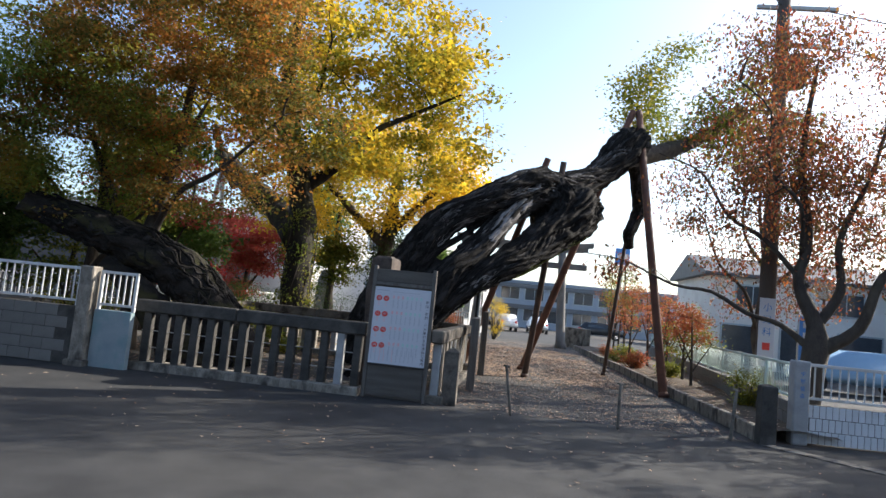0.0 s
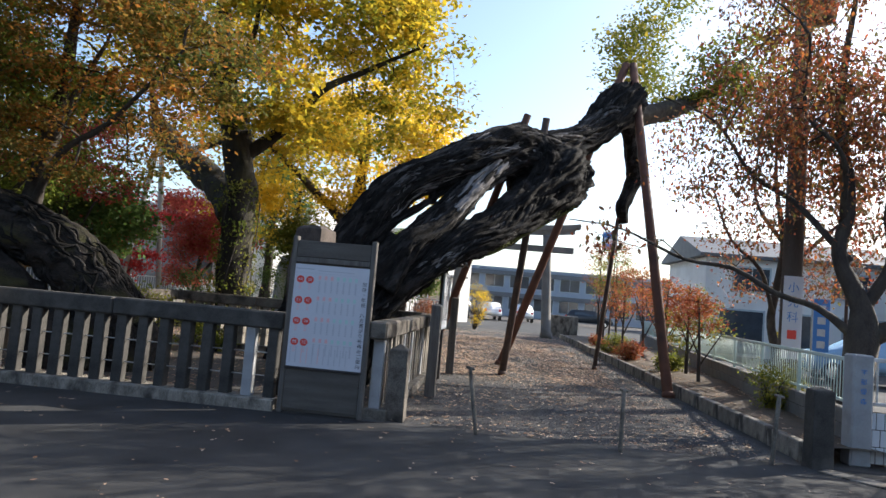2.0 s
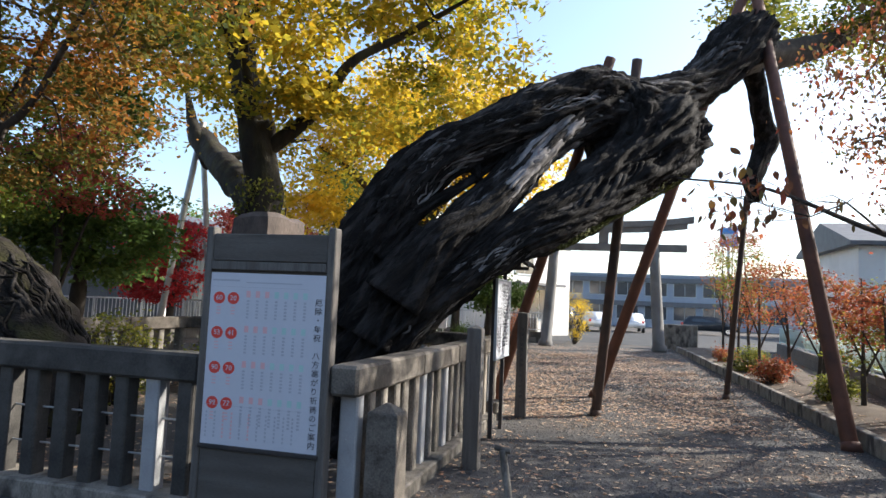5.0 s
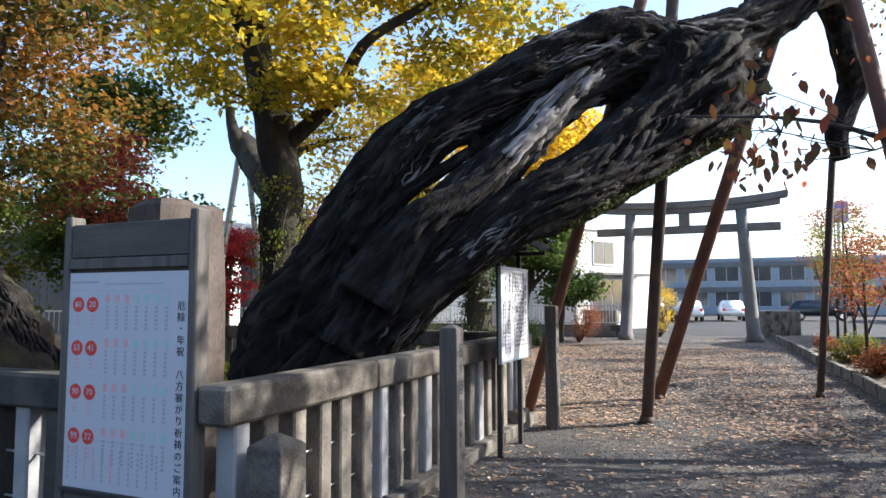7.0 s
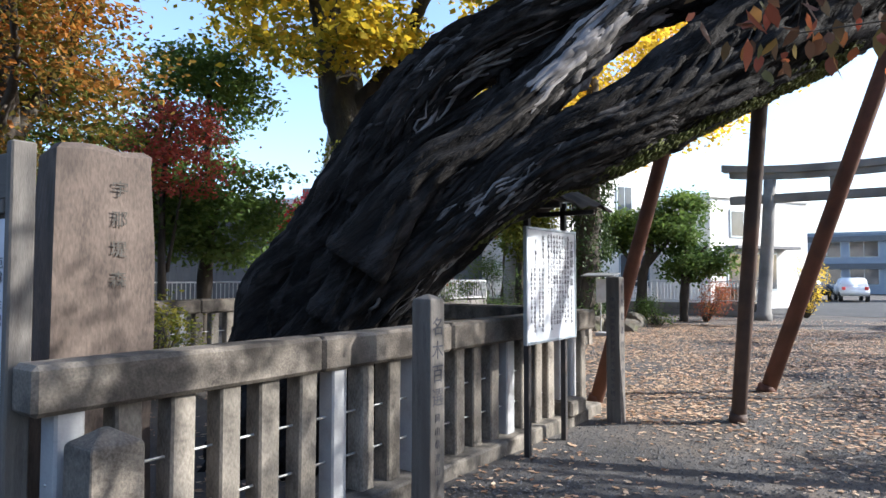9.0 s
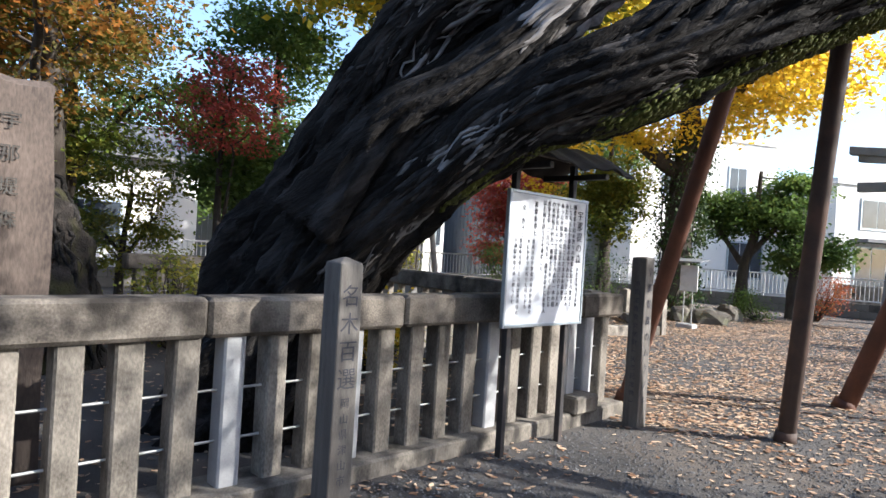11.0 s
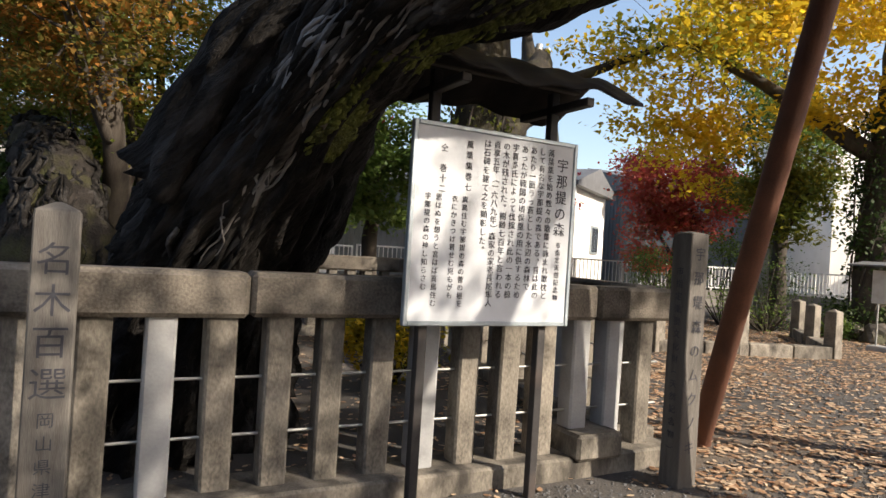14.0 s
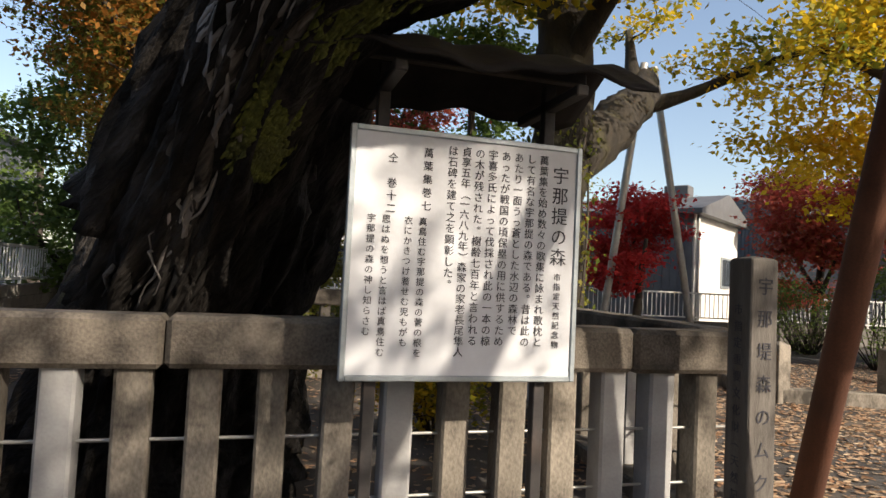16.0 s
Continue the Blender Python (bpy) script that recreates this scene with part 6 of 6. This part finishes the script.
# ---------------------------------------------------------------- cars
def car(x, y, rz, paint, label, van=False):
    e = thing("parked_car", x, y, 0, label, "car", "parked cars", rz)
    top = 1.75 if van else 1.45
    side = [(-2.0, 0.35), (-2.05, 0.75), (-1.9, 0.95), (-1.55 if not van else -1.85, top - 0.05), (-0.9, top), (0.4, top - 0.03), (1.1, 0.98), (1.85, 0.85), (2.05, 0.65), (2.05, 0.35)]
    bm = bmesh.new()
    w = [(0.76, z) if z < 1.0 else (0.62, z) for _, z in side]
    for s in (-1, 1):
        vs = [bm.verts.new((px, s * ww, pz)) for (px, pz), (ww, _) in zip(side, w)]
        bm.faces.new(vs if s < 0 else vs[::-1])
    bm.verts.ensure_lookup_table()
    n = len(side)
    for i in range(n):
        j = (i + 1) % n
        bm.faces.new((bm.verts[i], bm.verts[n + i], bm.verts[n + j], bm.verts[j]))
    bmesh.ops.recalc_face_normals(bm, faces=bm.faces)
    bmesh.ops.bevel(bm, geom=list(bm.edges), offset=0.06, segments=2, affect="EDGES")
    part("body", bm, paint, e, smooth=True)
    for s in (-1, 1):
        part("side_window", box(1.7, 0.02, 0.34, -0.45, s * 0.70, top - 0.46, 0.0, rx=s * 14), M_GLASS, e)
    part("windscreen", box(0.02, 1.1, 0.5, 0.83, 0, top - 0.48, 0, ry=-46), M_GLASS, e)
    part("rear_window", box(0.02, 1.1, 0.4, -1.76, 0, top - 0.45, 0, ry=28 if not van else 6), M_GLASS, e)
    for px in (-1.3, 1.3):
        for s in (-1, 1):
            bm = bmesh.new()
            bmesh.ops.create_cone(bm, cap_ends=True, segments=20, radius1=0.3, radius2=0.3, depth=0.2, matrix=pose(px, s * 0.7, 0.3, 90, 0, 0))
            wh = part("wheel", bm, M_TYRE, e)
            bm = bmesh.new()
            bmesh.ops.create_cone(bm, cap_ends=True, segments=16, radius1=0.19, radius2=0.17, depth=0.22, matrix=pose(px, s * 0.7, 0.3, 90, 0, 0))
            part("rim", bm, M_CHROME, wh)
    for s in (-1, 1):
        part("headlight", box(0.06, 0.3, 0.13, 2.0, s * 0.55, 0.62, 0.02), M_CHROME, e)
        part("tail_light", box(0.06, 0.2, 0.2, -2.0, s * 0.6, 0.7, 0.02), M_RED, e)
    return e


car(11.3, 24.0, 172, M_CARBLUE, "pale blue compact car in the car park")
car(-1.2, 58, 100, M_CARWHITE, "white car parked across the street")
car(1.6, 60, 95, M_CARWHITE, "white car parked across the street")
car(-3.2, 56.5, 80, M_CARDARK, "black van parked across the street", True)
car(7.5, 62, 0, M_CARDARK, "dark car parked across the street")
car(18.5, 27, 160, M_CARWHITE, "white car in the car park")

# ---------------------------------------------------------------- court details
_e = thing("yellow_notice", 7.5, 21.5, 0, "small yellow notice on a thin post", "sign")
pole("post", (0, 0, -0.05), (0, 0, 1.1), 0.02, M_GALV, _e)
part("plate", box(0.28, 0.02, 0.62, 0, -0.03, 0.75, 0.003), M_YELLOW, _e)
part("writing", box(0.05, 0.004, 0.45, 0, -0.042, 0.83, 0), M_INK, _e)
_e = thing("small_notice", -4.66, 25.55, 0, "small white notice on a thin post", "sign")
for _x in (-0.1, 0.1):
    part("post", box(0.025, 0.025, 0.95, _x, 0, -0.03, 0.003), M_GALV, _e)
part("foot", box(0.4, 0.3, 0.12, 0, 0, -0.03, 0.02), M_CONC_NEW, _e)
part("plate", box(0.42, 0.03, 0.6, 0, -0.01, 0.85, 0.003), M_WHITE, _e)
part("hood", box(0.9, 0.5, 0.03, -0.1, 0, 1.55, 0.005, rx=8), M_GREYCLAD, _e)
for _a, _b in (((-5.2, 20.5), (-4.2, 23.3)), ((-4.2, 23.3), (-6.3, 25.6)), ((-5.2, 20.5), (-9.5, 21.3))):
    _v = Vector((_b[0] - _a[0], _b[1] - _a[1], 0))
    _e = thing("stone_edging", _a[0], _a[1], 0, "low pale stone edging round the trees", "edging", rz=math.degrees(math.atan2(_v.y, _v.x)))
    _k = int(_v.length / 0.62)
    for _i in range(_k):
        part("stone", box(_v.length / _k - 0.012, 0.2, 0.24, (_i + 0.5) * _v.length / _k, 0, -0.05, 0.014), M_CONC, _e)
for _x, _y in ((-4.2, 23.3), (-4.75, 21.8), (-5.2, 20.5), (-5.3, 24.5), (-6.3, 25.6), (-7.2, 20.9), (-8.3, 21.1)):
    square_post("low_stone_post", _x, _y, 0.19, 0.78, 0.04, M_CONC, "low pale stone post on the edging")
_rnd = random.Random(19)
for _i in range(12):
    _bm = bmesh.new()
    bmesh.ops.create_icosphere(_bm, subdivisions=3, radius=1)
    _s3 = (_rnd.uniform(0.3, 0.6), _rnd.uniform(0.25, 0.5), _rnd.uniform(0.18, 0.4))
    for _v in _bm.verts:
        _v.co = Vector((_v.co.x * _s3[0], _v.co.y * _s3[1], _v.co.z * _s3[2])) * (1 + 0.35 * noise.noise(_v.co * 1.6 + Vector((_i * 5, 0, 0))))
    _o = put("garden_rock", _bm, M_ROCK)
    _o.matrix_basis = pose(-6.4 + _rnd.uniform(-1.2, 1.6), 28.0 + _rnd.uniform(-1.3, 1.6), 0.05, 0, 0, _rnd.uniform(0, 360))
    tagged(_o, "rounded grey garden rock with dry moss", "rock", "garden rocks")
_e = thing("memorial_stone", -8.6, 27.8, 0, "tall thin pale memorial stone among the bushes", "monument")
_s = Soup().tube([(0, 0, -0.1), (0, 0, 1.4), (0.02, 0, 2.2), (0.05, 0, 2.55), (0.05, 0, 2.62)], [0.3, 0.29, 0.25, 0.15, 0.04], 12, rough=0.15)
_s.link("stone", M_CONC_NEW, _e)

# ---------------------------------------------------------------- fallen leaves
_r = np.random.default_rng(44)


def litter(name, n, x0, x1, y0, y1, z, label, size=0.05, seed=1, power=1.0, fn=None):
    r = np.random.default_rng(seed)
    x, y = r.uniform(x0, x1, n), y0 + (y1 - y0) * r.uniform(0, 1, n) ** power
    keep = np.array([noise.noise(Vector((a * 0.7, b * 0.7, seed))) + 0.45 * r.uniform(-1, 1) > -0.3 for a, b in zip(x, y)])
    x, y = x[keep], y[keep]
    p = np.stack([x, y, np.array([(fn(a, b) if fn else 0) + z for a, b in zip(x, y)])], 1)
    ob = leaves(name, p, 0.001, len(p), size, M_LITTER, None, seed, 0.0, oval=True)
    co = np.empty(len(ob.data.vertices) * 3, np.float32)
    ob.data.vertices.foreach_get("co", co)
    co = co.reshape(-1, 6, 3)
    co[:, :, 2] = z + 0.006 + (co[:, :, 2] - co[:, :1, 2]) * 0.22 + (co[:, :1, 2] - z)
    ob.data.vertices.foreach_set("co", co.reshape(-1))
    ob.data.update()
    return tagged(ob, label, "leaves", kind="stuff")


litter("fallen_leaves", 42000, -9.5, 3.4, 10.7, 36, 0.005, "brown dry leaves strewn over the gravel path", 0.055, 2, 1.1, path_relief)
litter("fallen_leaves", 70000, -9.0, 2.6, 16.2, 31, 0.006, "thick layer of tan leaves in the court", 0.066, 5, 1.0, path_relief)
litter("fallen_leaves", 420, -7, 4.5, 6.5, 10.5, 0.0, "few pale dry leaves on the asphalt", 0.045, 3)
litter("fallen_leaves", 4200, 3.75, 5.2, 11.2, 34, 0.2, "dry brown leaves on the planting bed", 0.06, 4)


def pebbles(name, n, x0, x1, y0, y1, material, label, seed, smin=0.005, smax=0.014):
    r = np.random.default_rng(seed)
    x, y, s = r.uniform(x0, x1, n), r.uniform(y0, y1, n), r.uniform(smin, smax, n)
    z = np.array([path_relief(a, b) for a, b in zip(x, y)])
    th = r.uniform(0, 6.28, n)
    loc = np.array([(1, 0, 0), (0, 1, 0), (-1, 0, 0), (0, -1, 0), (0, 0, 0.7)])
    v = np.empty((n, 5, 3))
    for k, (a, b, c) in enumerate(loc):
        e = r.uniform(0.7, 1.3, n)
        v[:, k, 0] = x + (np.cos(th) * a - np.sin(th) * b) * s * e
        v[:, k, 1] = y + (np.sin(th) * a + np.cos(th) * b) * s * e
        v[:, k, 2] = z + 0.002 + c * s * e
    tri = np.array([(0, 1, 4), (1, 2, 4), (2, 3, 4), (3, 0, 4)])
    f = (tri[None] + 5 * np.arange(n)[:, None, None]).reshape(-1, 3)
    me = bpy.data.meshes.new(name)
    me.from_pydata(v.reshape(-1, 3), [], f)
    me.materials.append(material)
    return tagged(new(name, me), label, "gravel", kind="stuff")


M_PEBBLE = mat("pebbles", (0.06, 0.06, 0.062), (0.15, 0.147, 0.145), 0.9, 8, 60, 0.2, island=0.4)
pebbles("gravel", 26000, -1.05, 3.5, 10.7, 19.0, M_PEBBLE, "grey gravel stones scattered over the path", 3)
pebbles("gravel", 9000, -3.5, 3.2, 19.0, 30.0, M_PEBBLE, "grey gravel stones farther along the path", 4, 0.01, 0.03)
